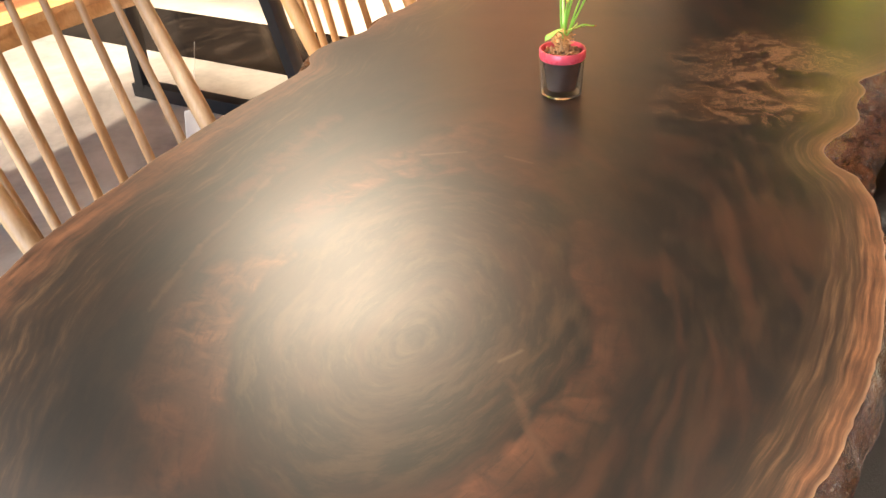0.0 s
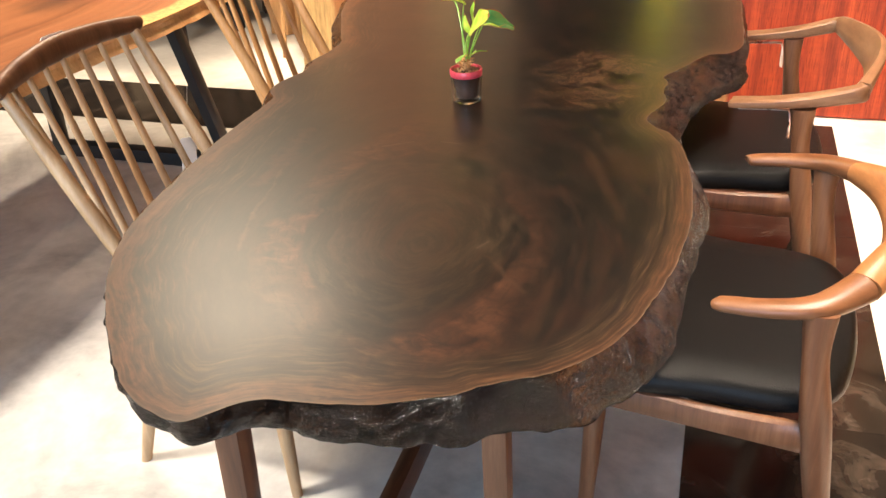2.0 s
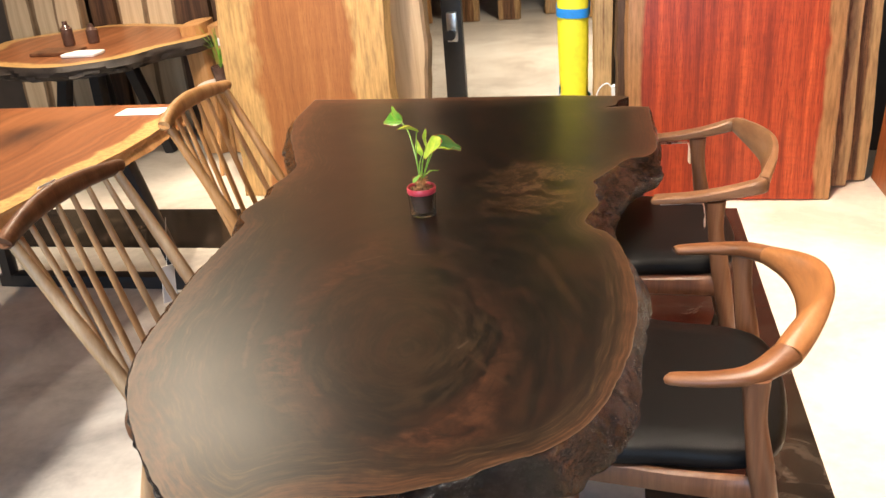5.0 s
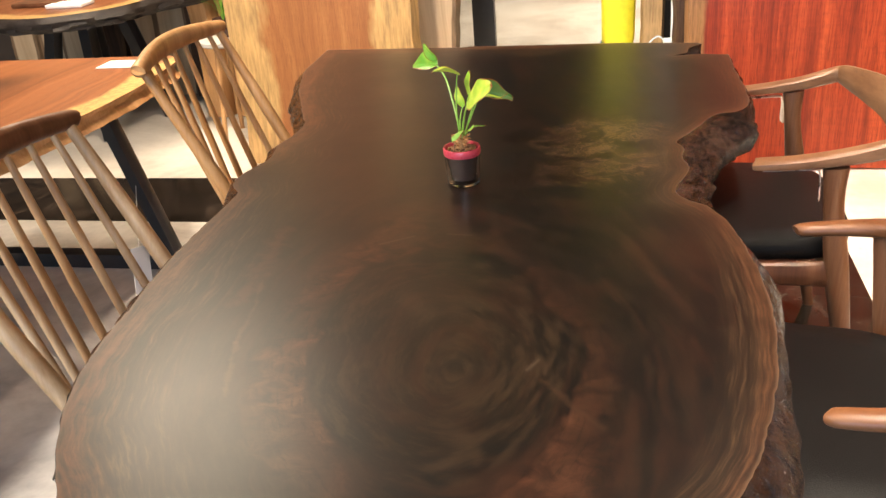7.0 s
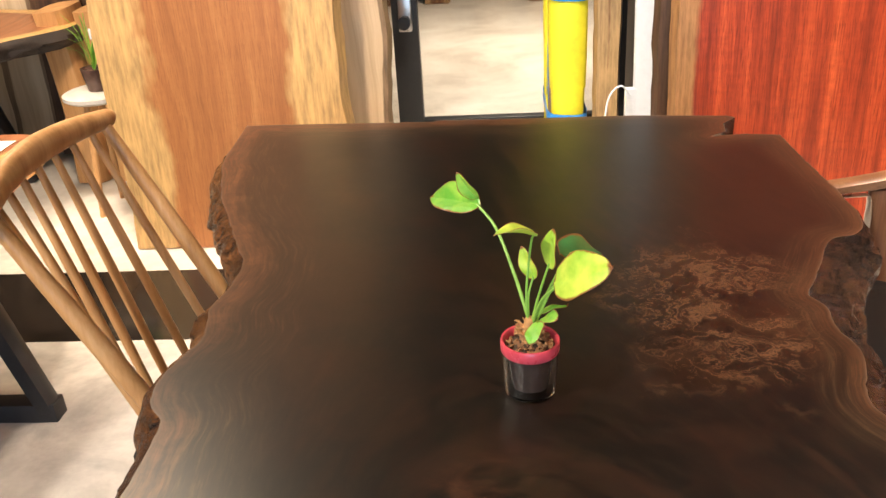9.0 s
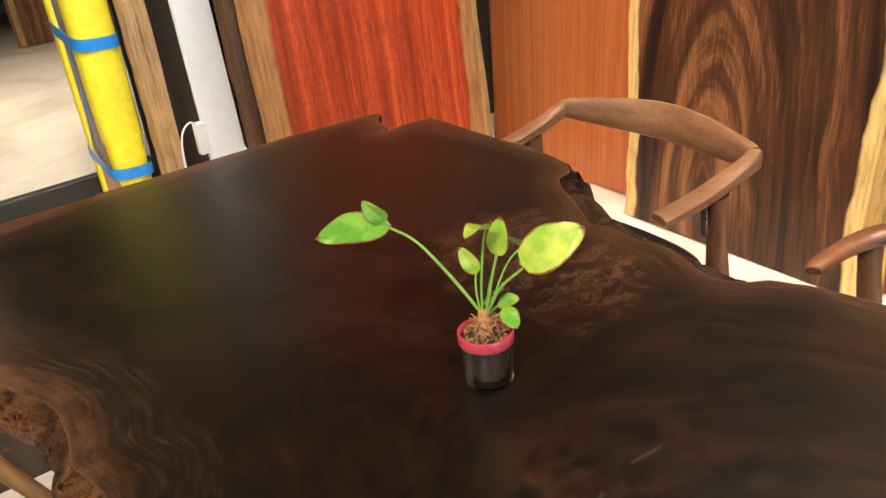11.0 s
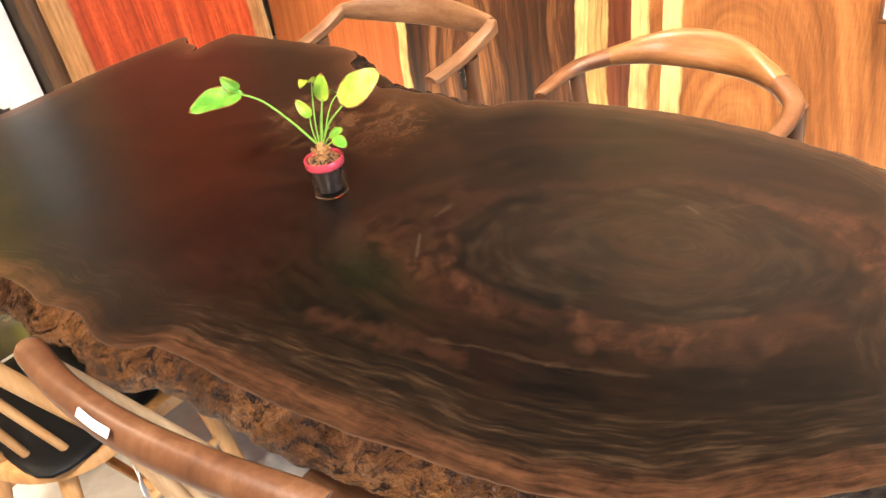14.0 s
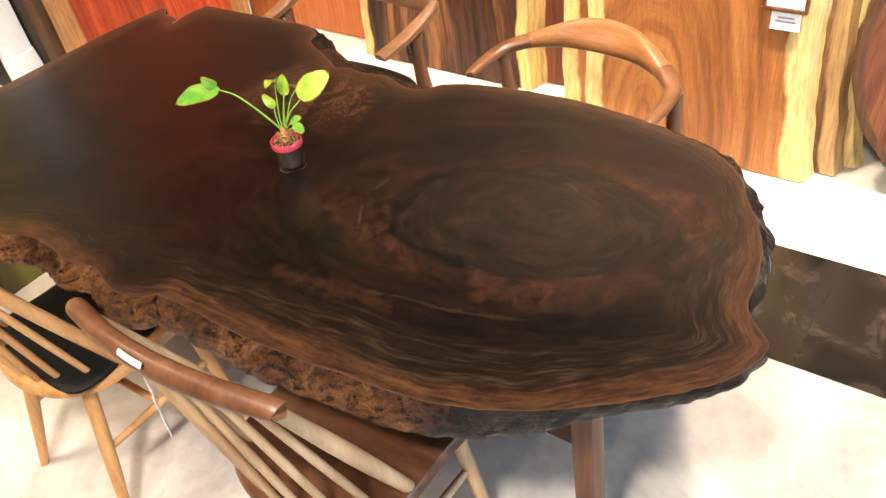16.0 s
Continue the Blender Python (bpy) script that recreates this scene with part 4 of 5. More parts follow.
# ---- armchairs along the table ----
def seat_pad(w_front, w_back, x0, x1, z0, z1, material, parent, name="seat"):
    """An upholstered pad with a rounded back and a soft domed top."""
    bm = bmesh.new()
    pts = catmull([(x0, -w_front), (x0 - 0.012, 0), (x0, w_front), ((x0 + x1) / 2, w_front * 1.0), (x1 - 0.09, w_back), (x1 - 0.02, w_back * 0.72), (x1, 0), (x1 - 0.02, -w_back * 0.72), (x1 - 0.09, -w_back), ((x0 + x1) / 2, -w_front * 1.0)], 5, True)
    c = Vector(((x0 + x1) / 2, 0))
    prof = [(0.96, z0), (1.0, z0 + 0.3 * (z1 - z0)), (1.0, z0 + 0.62 * (z1 - z0)), (0.975, z0 + 0.86 * (z1 - z0)), (0.93, z1), (0.7, z1 + 0.004), (0.35, z1 + 0.006)]
    rings = [[bm.verts.new((c.x + (p[0] - c.x) * s, p[1] * s, z)) for p in pts] for s, z in prof]
    n = len(pts)
    for a, b in zip(rings, rings[1:]):
        for i in range(n):
            bm.faces.new((a[i], a[(i + 1) % n], b[(i + 1) % n], b[i]))
    bm.faces.new(rings[-1]), bm.faces.new(rings[0][::-1])
    bmesh.ops.recalc_face_normals(bm, faces=bm.faces)
    return part(name, bm, material, parent, "black leather seat pad")


def mirrored(rows):
    return rows + [(r[0], -r[1], *r[2:]) for r in rows[-2::-1]]


def armchair(m, label, round_back):
    ch = thing("armchair", label, "chair", "armchairs along the table", m=m)
    if round_back:
        arm = [(-0.004, -0.281, 0.638, 0.010, 0.008, 0), (0.008, -0.283, 0.640, 0.016, 0.011, 0), (0.08, -0.284, 0.647, 0.019, 0.013, 0), (0.15, -0.268, 0.656, 0.023, 0.016, 0),
               (0.207, -0.212, 0.668, 0.027, 0.021, -8), (0.243, -0.140, 0.681, 0.026, 0.033, -24), (0.266, -0.072, 0.689, 0.019, 0.044, -34), (0.273, 0.0, 0.692, 0.017, 0.047, -36)]
    else:
        arm = [(-0.012, -0.268, 0.654, 0.022, 0.008, 0), (0.0, -0.269, 0.655, 0.025, 0.010, 0), (0.08, -0.274, 0.661, 0.024, 0.012, 0), (0.17, -0.276, 0.674, 0.022, 0.015, 0),
               (0.250, -0.280, 0.693, 0.018, 0.019, 0), (0.268, -0.272, 0.697, 0.017, 0.022, -4), (0.278, -0.238, 0.698, 0.015, 0.027, -10), (0.308, -0.12, 0.700, 0.013, 0.038, -18), (0.322, 0.0, 0.702, 0.012, 0.042, -18)]
    loop = mirrored(arm)
    cut = 4 if round_back else 5
    n = len(loop)
    edge = 2.6 if round_back else 4.5
    part("arm", sweep(loop[:cut + 1], 7, 16, edge), M_ARM if round_back else M_ARM_PALE, ch)
    part("arm", sweep(loop[n - cut - 1:], 7, 16, edge), M_ARM if round_back else M_ARM_PALE, ch)
    back = [(*r[:3], r[3] + 0.0006, r[4] + 0.0006, r[5]) for r in loop[cut:n - cut]]
    part("back_rail_top", sweep(back, 7, 16, edge), M_ARM_GOLD if round_back else M_ARM_PALE, ch, "golden bent back rail" if round_back else "bent back rail")
    for sgn in (-1, 1):
        part("rear_leg", sweep([(0.252, 0.262 * sgn, 0.004, 0.014, 0.013), (0.215, 0.268 * sgn, 0.20, 0.020, 0.019), (0.178, 0.270 * sgn, 0.42, 0.026, 0.022), (0.156, 0.275 * sgn, 0.56, 0.021, 0.019), (0.150, 0.278 * sgn, 0.652, 0.027, 0.018)], 6, 12, 2.4, (0, 1, 0)), M_WALNUT, ch)
        part("front_leg", sweep([(-0.205, 0.262 * sgn, 0.004, 0.013, 0.013), (-0.195, 0.258 * sgn, 0.25, 0.018, 0.018), (-0.19, 0.255 * sgn, 0.425, 0.022, 0.021)], 6, 12, 2.4, (0, 1, 0)), M_WALNUT, ch)
        part("side_rail", sweep([(-0.18, 0.256 * sgn, 0.390, 0.012, 0.030), (0.0, 0.262 * sgn, 0.386, 0.012, 0.027), (0.175, 0.268 * sgn, 0.390, 0.012, 0.033)], 4, 12, 3.2), M_WALNUT, ch)
        if not round_back:
            plate = sweep([(0.005, 0.262 * sgn, 0.6385, 0.010, 0.0014), (0.100, 0.264 * sgn, 0.6425, 0.010, 0.0014), (0.121, 0.265 * sgn, 0.634, 0.010, 0.0014), (0.126, 0.266 * sgn, 0.570, 0.010, 0.0014)], 5, 8, 4.0)
            part("support_plate", plate, M_CHROME, ch, "thin bright metal plate")
    part("front_rail", sweep([(-0.19, -0.25, 0.395, 0.011, 0.026), (-0.19, 0.25, 0.395, 0.011, 0.026)], 2, 12, 3.2), M_WALNUT, ch)
    part("back_rail", sweep([(0.165, -0.26, 0.395, 0.011, 0.022), (0.165, 0.26, 0.395, 0.011, 0.022)], 2, 12, 3.2), M_WALNUT, ch)
    seat_pad(0.258, 0.245, -0.215, 0.240, 0.412, 0.462, M_LEATHER, ch)
    return ch


armchair(pose(0.512, 0.305, 0, 0, 0, -5), "walnut armchair with a wide rounded back rail and black leather seat", True)
armchair(pose(0.505, 1.150, 0, 0, 0, 0), "walnut armchair with angular elbows, metal arm plates and black seat", False)


# ---- spindle-back chairs on the other side ----
def spindle_chair(m, label, crest_mat, seat_mat, frame_mat, cushion, ticket):
    ch = thing("spindle_chair", label, "chair", "spindle-back chairs along the table", m=m)
    half = 0.225
    crest = [(-0.268, -half, 0.925, 0.016, 0.015, 0), (-0.270, -half + 0.010, 0.926, 0.018, 0.018, 0), (-0.292, -0.11, 0.934, 0.017, 0.023, 0), (-0.301, 0.0, 0.937, 0.017, 0.026, 0),
             (-0.292, 0.11, 0.934, 0.017, 0.023, 0), (-0.270, half - 0.010, 0.926, 0.018, 0.018, 0), (-0.268, half, 0.925, 0.016, 0.015, 0)]
    rail = part("crest_rail", sweep(crest, 6, 14, 2.1), crest_mat, ch)
    if ticket:
        part("price_ticket", sweep([(-0.3155, 0.042, 0.957, 0.0048, 0.0008, -50), (-0.319, 0.012, 0.958, 0.0048, 0.0008, -50), (-0.320, -0.016, 0.959, 0.0048, 0.0008, -50)], 4, 8, 6.0), M_PAPER, rail, "small white paper sticker")
    # seat, a shallow rounded board
    bm = bmesh.new()
    pts = catmull([(0.20, -0.205), (0.215, 0.0), (0.20, 0.205), (0.05, 0.215), (-0.10, 0.205), (-0.185, 0.13), (-0.215, 0.0), (-0.185, -0.13), (-0.10, -0.205), (0.05, -0.215)], 6, True)
    prof = [(0.94, 0.408), (1.0, 0.418), (1.0, 0.432), (0.97, 0.441), (0.90, 0.442), (0.6, 0.434), (0.3, 0.432)]
    rings = [[bm.verts.new((p[0] * s, p[1] * s, z)) for p in pts] for s, z in prof]
    for a, b in zip(rings, rings[1:]):
        for i in range(len(pts)):
            bm.faces.new((a[i], a[(i + 1) % len(pts)], b[(i + 1) % len(pts)], b[i]))
    bm.faces.new(rings[-1]), bm.faces.new(rings[0][::-1])
    bmesh.ops.recalc_face_normals(bm, faces=bm.faces)
    part("seat", bm, seat_mat, ch, "" if cushion else "dark walnut seat board")
    if cushion:
        seat_pad(0.188, 0.168, -0.165, 0.205, 0.440, 0.460, M_LEATHER, ch, "cushion")
    for sgn in (-1, 1):
        part("back_post", rod((-0.266, (half - 0.018) * sgn, 0.915), (-0.040, 0.193 * sgn, 0.436), 0.0115, 0.0145, 12, 0.0165), frame_mat, ch)
        part("front_leg", rod((0.15, 0.155 * sgn, 0.415), (0.185, 0.205 * sgn, 0.003), 0.0175, 0.0125, 12, 0.0175), frame_mat, ch)
        part("rear_leg", rod((-0.12, 0.130 * sgn, 0.415), (-0.215, 0.185 * sgn, 0.003), 0.0175, 0.0125, 12, 0.0175), frame_mat, ch)
        part("side_stretcher", rod((0.165, 0.178 * sgn, 0.24), (-0.165, 0.155 * sgn, 0.22), 0.009, 0.009, 10, 0.0115), frame_mat, ch)
    part("cross_stretcher", rod((0.0, -0.165, 0.23), (0.0, 0.165, 0.23), 0.008, 0.008, 10, 0.0105), frame_mat, ch)
    for i in range(7):
        k = (i - 3) / 3.0
        top = Vector((-0.296 + 0.018 * k * k, 0.168 * k, 0.915))
        foot = Vector((-0.192 + 0.085 * k * k, 0.160 * k, 0.436))
        part("spindle", rod(top, foot, 0.0065, 0.0080, 10, 0.0088), frame_mat, ch)
    return ch


spindle_chair(pose(-0.53, 0.217, 0, 0, 0, 1), "spindle-back chair with walnut crest rail and seat, pale spindles", M_WALNUT, M_SEATWOOD, M_ASH, False, True)
spindle_chair(pose(-0.59, 1.005, 0, 0, 0, 1), "honey oak spindle-back chair with a black seat cushion", M_OAK, M_OAK, M_OAK, True, False)
tag = thing("hanging_price_tag", "grey paper price tag hanging from the spindle chair on a thread", "tag", m=pose(-0.752, 0.452, 0.60, 0, 8, 62))
part("card", box(-0.018, 0.022, -0.0006, 0.0006, -0.055, 0.045, 0), M_PAPER, tag)
part("thread", rod((0, 0, 0.043), (0.01, 0.0, 0.17), 0.0006, 0.0006, 5), M_PAPER, tag)


# ---- second table, round table ----
def slab_table(label, outline2, z, t, material, edge_mat, sawn_from=99.0, rough=0.012):
    tb = thing("slab_table", label, "table")
    bm = flat_outline(outline2, z, 0.05)
    rim = bm.verts.layers.float["rim"]
    for v in bm.verts:
        if v.co.y > sawn_from:
            v[rim] = max(v[rim], min(v.co.x - outline2[:, 0].min(), outline2[:, 0].max() - v.co.x))
    part("tabletop", bm, material, tb)
    bm = bmesh.new()
    n = len(outline2)
    rings = []
    for j in range(7):
        s = j / 6
        ring = []
        for i in range(n):
            d = outline2[(i + 2) % n] - outline2[i - 2]
            nn = np.array([d[1], -d[0]]) / max(np.hypot(*d), 1e-9)
            p = outline2[i] + nn * (0.03 * math.sin(math.pi * 0.8 * s) - 0.02 * s + min(1, 4 * s) * rough * (wavy((*outline2[i], s), 16.0) + (0.8 * wavy((*outline2[i], s * 0.2), 48.0) if rough > 0.015 else 0.0)))
            ring.append(bm.verts.new((p[0], p[1], z - t * s)))
        rings.append(ring)
    for a, b in zip(rings, rings[1:]):
        for i in range(n):
            bm.faces.new((a[i], b[i], b[(i + 1) % n], a[(i + 1) % n]))
    bm.faces.new(rings[-1])
    bmesh.ops.recalc_face_normals(bm, faces=bm.faces)
    layer = bm.verts.layers.float.new("rim")
    part("live_edge", bm, edge_mat, tb)
    return tb


t2 = catmull([(-1.40, 1.86), (-1.31, 1.60), (-1.30, 1.30), (-1.345, 0.95), (-1.38, 0.60), (-1.36, 0.10), (-1.42, -0.30), (-1.95, -0.34), (-2.30, -0.30), (-2.34, 0.30), (-2.28, 0.9), (-2.33, 1.5), (-2.30, 1.86), (-1.9, 1.87)], 14, True)
t2 = np.array([(p[0], min(p[1], 1.865)) for p in t2])
tab2 = slab_table("reddish slab table with pale live edge on black steel legs", t2, 0.70, 0.055, M_TABLE2, M_OAK, 1.70)
for y in (1.50, 0.0):
    frame_bm = sweep([(-1.365, y + 0.05, 0.03, 0.028, 0.028), (-1.485, y, 0.64, 0.028, 0.028)], 2, 10, 6.0, (0, 1, 0))
    part("leg", frame_bm, M_STEEL, tab2)
    part("leg", sweep([(-2.18, y + 0.05, 0.03, 0.028, 0.028), (-2.10, y, 0.64, 0.028, 0.028)], 2, 10, 6.0, (0, 1, 0)), M_STEEL, tab2)
    part("foot_bar", box(-2.22, -1.337, y + 0.022, y + 0.078, 0.003, 0.058, 0.003), M_STEEL, tab2)
    part("top_bar", box(-2.12, -1.49, y - 0.03, y + 0.03, 0.61, 0.644, 0.003), M_STEEL, tab2)
card = part("price_card", box(-1.60, -1.40, 1.70, 1.80, 0.7015, 0.703, 0), M_PAPER)
tagged(card, "white paper price card lying on the slab table", "card")

rt = np.array([(-2.62 + (0.66 + 0.05 * math.sin(3 * a) + 0.03 * math.sin(7 * a + 1)) * math.cos(a), 3.22 + (0.62 + 0.04 * math.sin(4 * a)) * math.sin(a)) for a in np.linspace(0, 2 * math.pi, 120, endpoint=False)])
tab3 = slab_table("round red-brown slab table with rough black bark edge", rt, 0.72, 0.075, M_TABLE2, M_BARKBLACK, 99.0, 0.026)
for a in range(4):
    dx, dy = 0.32 * math.cos(a * 1.571 + 0.5), 0.32 * math.sin(a * 1.571 + 0.5)
    part("leg", sweep([(-2.62 + dx, 3.22 + dy, 0.003, 0.04, 0.04), (-2.62 + dx * 0.5, 3.22 + dy * 0.5, 0.66, 0.04, 0.04)], 2, 10, 6.0, (0, 1, 0)), M_STEEL, tab3)
cloth = part("folded_cloth", box(-2.55, -2.35, 2.80, 2.92, 0.721, 0.74, 0.008), M_PAPER)
tagged(cloth, "folded white cloth on the round table", "cloth")


# ---- leaning planks ----
def plank(label, material, width, height, thick, m, wob=0.02, seed=0.0, flare=0.0, group="planks leaning on the walls", foot=0.0):
    """A live-edge plank: local x across the face from 0 to width, z up, the face towards -y."""
    bm = bmesh.new()
    layer = bm.verts.layers.float.new("rim")
    nz, nx = 46, 18
    front, back = [], []
    for i in range(nz + 1):
        z = height * i / nz
        bulge = flare * math.exp(-z / 0.22)
        l = wob * (noise.noise((seed, z * 2.1, 0.0)) + 0.45 * noise.noise((seed + 4, z * 8.0, 0.0)))
        r = width + bulge + wob * (noise.noise((seed + 9, z * 2.1, 0.0)) + 0.45 * noise.noise((seed + 13, z * 8.0, 0.0)))
        fr, bk = [], []
        for j in range(nx + 1):
            u = j / nx
            x = l + (r - l) * u
            d = min(x - l, r - x)
            v = bm.verts.new((x, 0.0, z))
            v[layer] = d
            fr.append(v)
            rough = 0.006 * noise.noise((seed + u * 30, z * 14, 2.0))
            v = bm.verts.new((x + (0.25 * thick * (1 if u > 0.5 else -1) * (1 if j in (0, nx) else 0)) + rough, thick, z))
            v[layer] = d
            bk.append(v)
        front.append(fr), back.append(bk)
    for i in range(nz):
        for j in range(nx):
            bm.faces.new((front[i][j], front[i][j + 1], front[i + 1][j + 1], front[i + 1][j]))
            bm.faces.new((back[i][j + 1], back[i][j], back[i + 1][j], back[i + 1][j + 1]))
        bm.faces.new((front[i][0], front[i + 1][0], back[i + 1][0], back[i][0]))
        bm.faces.new((front[i + 1][nx], front[i][nx], back[i][nx], back[i + 1][nx]))
    for j in range(nx):
        bm.faces.new((front[0][j + 1], front[0][j], back[0][j], back[0][j + 1]))
        bm.faces.new((front[nz][j], front[nz][j + 1], back[nz][j + 1], back[nz][j]))
    bmesh.ops.recalc_face_normals(bm, faces=bm.faces)
    ob = part("plank", bm, material)
    ob.matrix_world = m
    return tagged(ob, label, "plank", group)


def facing_south(x0, y, lean=3.0):
    return pose(x0, y, 0.006, -lean, 0, 0)


def facing_west(y_left, x, lean=3.0, yaw=0.0):
    """The face looks towards -x; local x runs towards -y from y_left."""
    return pose(x, y_left, 0.006, -lean, 0, -90 + yaw)


plank("wide red hardwood slab with pale sapwood edges, leaning on the wall", M_RED, 0.90, 2.4, 0.06, facing_south(0.45, 2.50), 0.012, 1.0)
plank("rough dark bark plank behind the red slab", M_DARKSLAB, 0.30, 2.4, 0.05, facing_south(0.405, 2.585), 0.015, 2.0)
plank("brown plank standing beside the red slab", M_BROWNSLAB, 0.12, 2.4, 0.05, facing_south(1.26, 2.60), 0.01, 3.0)
plank("rough brown plank with pale edges beside the red slab", M_BROWNSLAB, 0.16, 2.3, 0.05, facing_south(1.30, 2.67), 0.012, 4.0)
plank("rough brown plank leaning in the corner", M_BROWNSLAB, 0.18, 2.3, 0.05, facing_south(1.38, 2.74), 0.015, 5.0)
plank("plain orange-brown slab leaning on the wall", M_ORANGE, 0.81, 2.4, 0.05, facing_west(2.78, 1.60), 0.006, 6.0)
plank("dark streaked slab with yellow sapwood edges", M_SUAR_DARK, 0.90, 2.4, 0.07, facing_west(1.88, 1.475), 0.018, 7.0)
plank("narrow red-brown plank with yellow edges", M_REDBROWN, 0.20, 2.4, 0.06, facing_west(0.99, 1.56), 0.02, 8.0)
plank("brown plank with a pale yellow edge behind the golden slab", M_SUAR, 0.34, 2.4, 0.06, facing_west(0.80, 1.44), 0.02, 9.0)
plank("wide golden-brown slab with yellow sapwood edge, standing by the wall", M_SUAR, 0.76, 0.722, 0.07, facing_west(0.62, 1.285), 0.015, 10.0, 0.05)
plank("brown slab with rough pale edge, behind the wide golden slab", M_BROWNSLAB, 0.78, 2.4, 0.06, facing_west(0.56, 1.365), 0.02, 11.0, 0.05)
plank("rough-edged pale slab at the back of the stack", M_SUAR, 0.80, 2.3, 0.06, facing_west(0.54, 1.435), 0.02, 12.0, 0.06)
plank("wide pale slab with spalted edges, leaning on the wall", M_SPALT, 0.84, 2.3, 0.07, facing_south(-1.52, 2.58), 0.02, 13.0)
plank("beige plank with a rough dark edge", M_BEIGE, 0.34, 2.3, 0.05, facing_south(-0.90, 2.90), 0.03, 14.0)
plank("rough pale plank standing beside the yellow bundle", M_BROWNSLAB, 0.09, 2.3, 0.05, facing_south(0.285, 3.34, 2.0), 0.006, 15.0)


def cookie(x, y, radius, thick, m_yaw, label, seed):
    """A round cross-cut slice on edge with a wavy outline."""
    bm = bmesh.new()
    layer = bm.verts.layers.float.new("rim")
    k = 72
    rads = [radius * (1 + 0.07 * noise.noise((math.cos(2 * math.pi * i / k) * 1.3 + seed, math.sin(2 * math.pi * i / k) * 1.3, seed))) for i in range(k)]
    fronts = []
    for f in (0.0, 1.0):
        rings = []
        for s in (1.0, 0.97, 0.85, 0.6, 0.3):
            ring = []
            for i in range(k):
                a = 2 * math.pi * i / k
                r = rads[i] * s * (1 + (0.02 * noise.noise((i * 0.9, f, seed)) if s == 1.0 else 0))
                v = bm.verts.new((r * math.cos(a), thick * f, radius * 1.03 + r * math.sin(a)))
                v[layer] = rads[i] * (1 - s)
                ring.append(v)
            rings.append(ring)
        for a, b in zip(rings, rings[1:]):
            for i in range(k):
                bm.faces.new((a[i], a[(i + 1) % k], b[(i + 1) % k], b[i]))
        bm.faces.new(rings[-1])
        fronts.append(rings[0])
    for i in range(k):
        bm.faces.new((fronts[0][i], fronts[0][(i + 1) % k], fronts[1][(i + 1) % k], fronts[1][i]))
    bmesh.ops.recalc_face_normals(bm, faces=bm.faces)
    ob = part("log_slice", bm, M_SLICE)
    low = min(v.co.z for v in ob.data.vertices)
    ob.matrix_world = Matrix.Translation((x, y, 0.006 - low)) @ pose(0, 0, 0, -8, 0, m_yaw)
    return tagged(ob, label, "log slice", "log slices leaning on the wall")


cookie(1.40, -0.72, 0.45, 0.06, -70, "red-brown log slice leaning on edge against the wall", 3.0)
cookie(1.50, -0.70, 0.43, 0.06, -70, "rough log slice standing behind another slice", 8.0)

# framed label on the golden slab
sign = thing("framed_label", "small dark-framed white label hung on the golden slab", "sign", m=pose(1.300, -0.055, 0.655, -3, 0, -90))
for x0, x1, z0, z1 in ((-0.068, 0.068, 0.045, 0.056), (-0.068, 0.068, -0.056, -0.045), (-0.068, -0.057, -0.045, 0.045), (0.057, 0.068, -0.045, 0.045)):
    part("frame_bar", box(x0, x1, -0.014, -0.002, z0, z1, 0.002), M_WALNUT, sign)
part("sheet", box(-0.057, 0.057, -0.007, -0.004, -0.045, 0.045, 0), M_PAPER, sign)
note = thing("paper_label", "plain white paper label under the framed one", "sign", m=pose(1.297, -0.060, 0.565, -3, 0, -90))
part("sheet", box(-0.045, 0.045, -0.004, -0.002, -0.028, 0.028, 0), M_PAPER, note)
for i, (w, z) in enumerate(((0.05, 0.012), (0.06, 0.0))):
    part("print_line", box(-w / 2, w / 2, -0.0055, -0.0045, z - 0.0025, z + 0.0025, 0), M_INK, note)

# ---- yellow bundle, white pole ----
bundle = thing("wrapped_bundle", "tall cardboard bundle wrapped in yellow foam and blue tape", "package")
part("cardboard", sweep([(0.165, 3.540, 0.005, 0.072, 0.150), (0.165, 3.540, 1.0, 0.072, 0.150), (0.165, 3.550, 1.9, 0.070, 0.145)], 4, 20, 6.0, (0, 1, 0)), M_CARD, bundle, "brown cardboard")
part("foam_sheet", sweep([(0.168, 3.435, 0.335, 0.078, 0.060), (0.166, 3.435, 0.60, 0.084, 0.066), (0.165, 3.435, 1.2, 0.084, 0.064), (0.165, 3.445, 1.88, 0.080, 0.060)], 6, 20, 3.2, (0, 1, 0)), M_YELLOW, bundle)
part("foam_sheet", sweep([(0.170, 3.435, 0.02, 0.064, 0.054), (0.168, 3.435, 0.18, 0.070, 0.058), (0.168, 3.435, 0.36, 0.074, 0.060)], 6, 20, 3.2, (0, 1, 0)), M_YELLOW, bundle)
part("foam_sheet", sweep([(0.160, 3.665, 0.02, 0.080, 0.030), (0.158, 3.665, 0.9, 0.084, 0.034), (0.160, 3.665, 1.88, 0.080, 0.030)], 6, 16, 3.2, (0, 1, 0)), M_YELLOW, bundle)
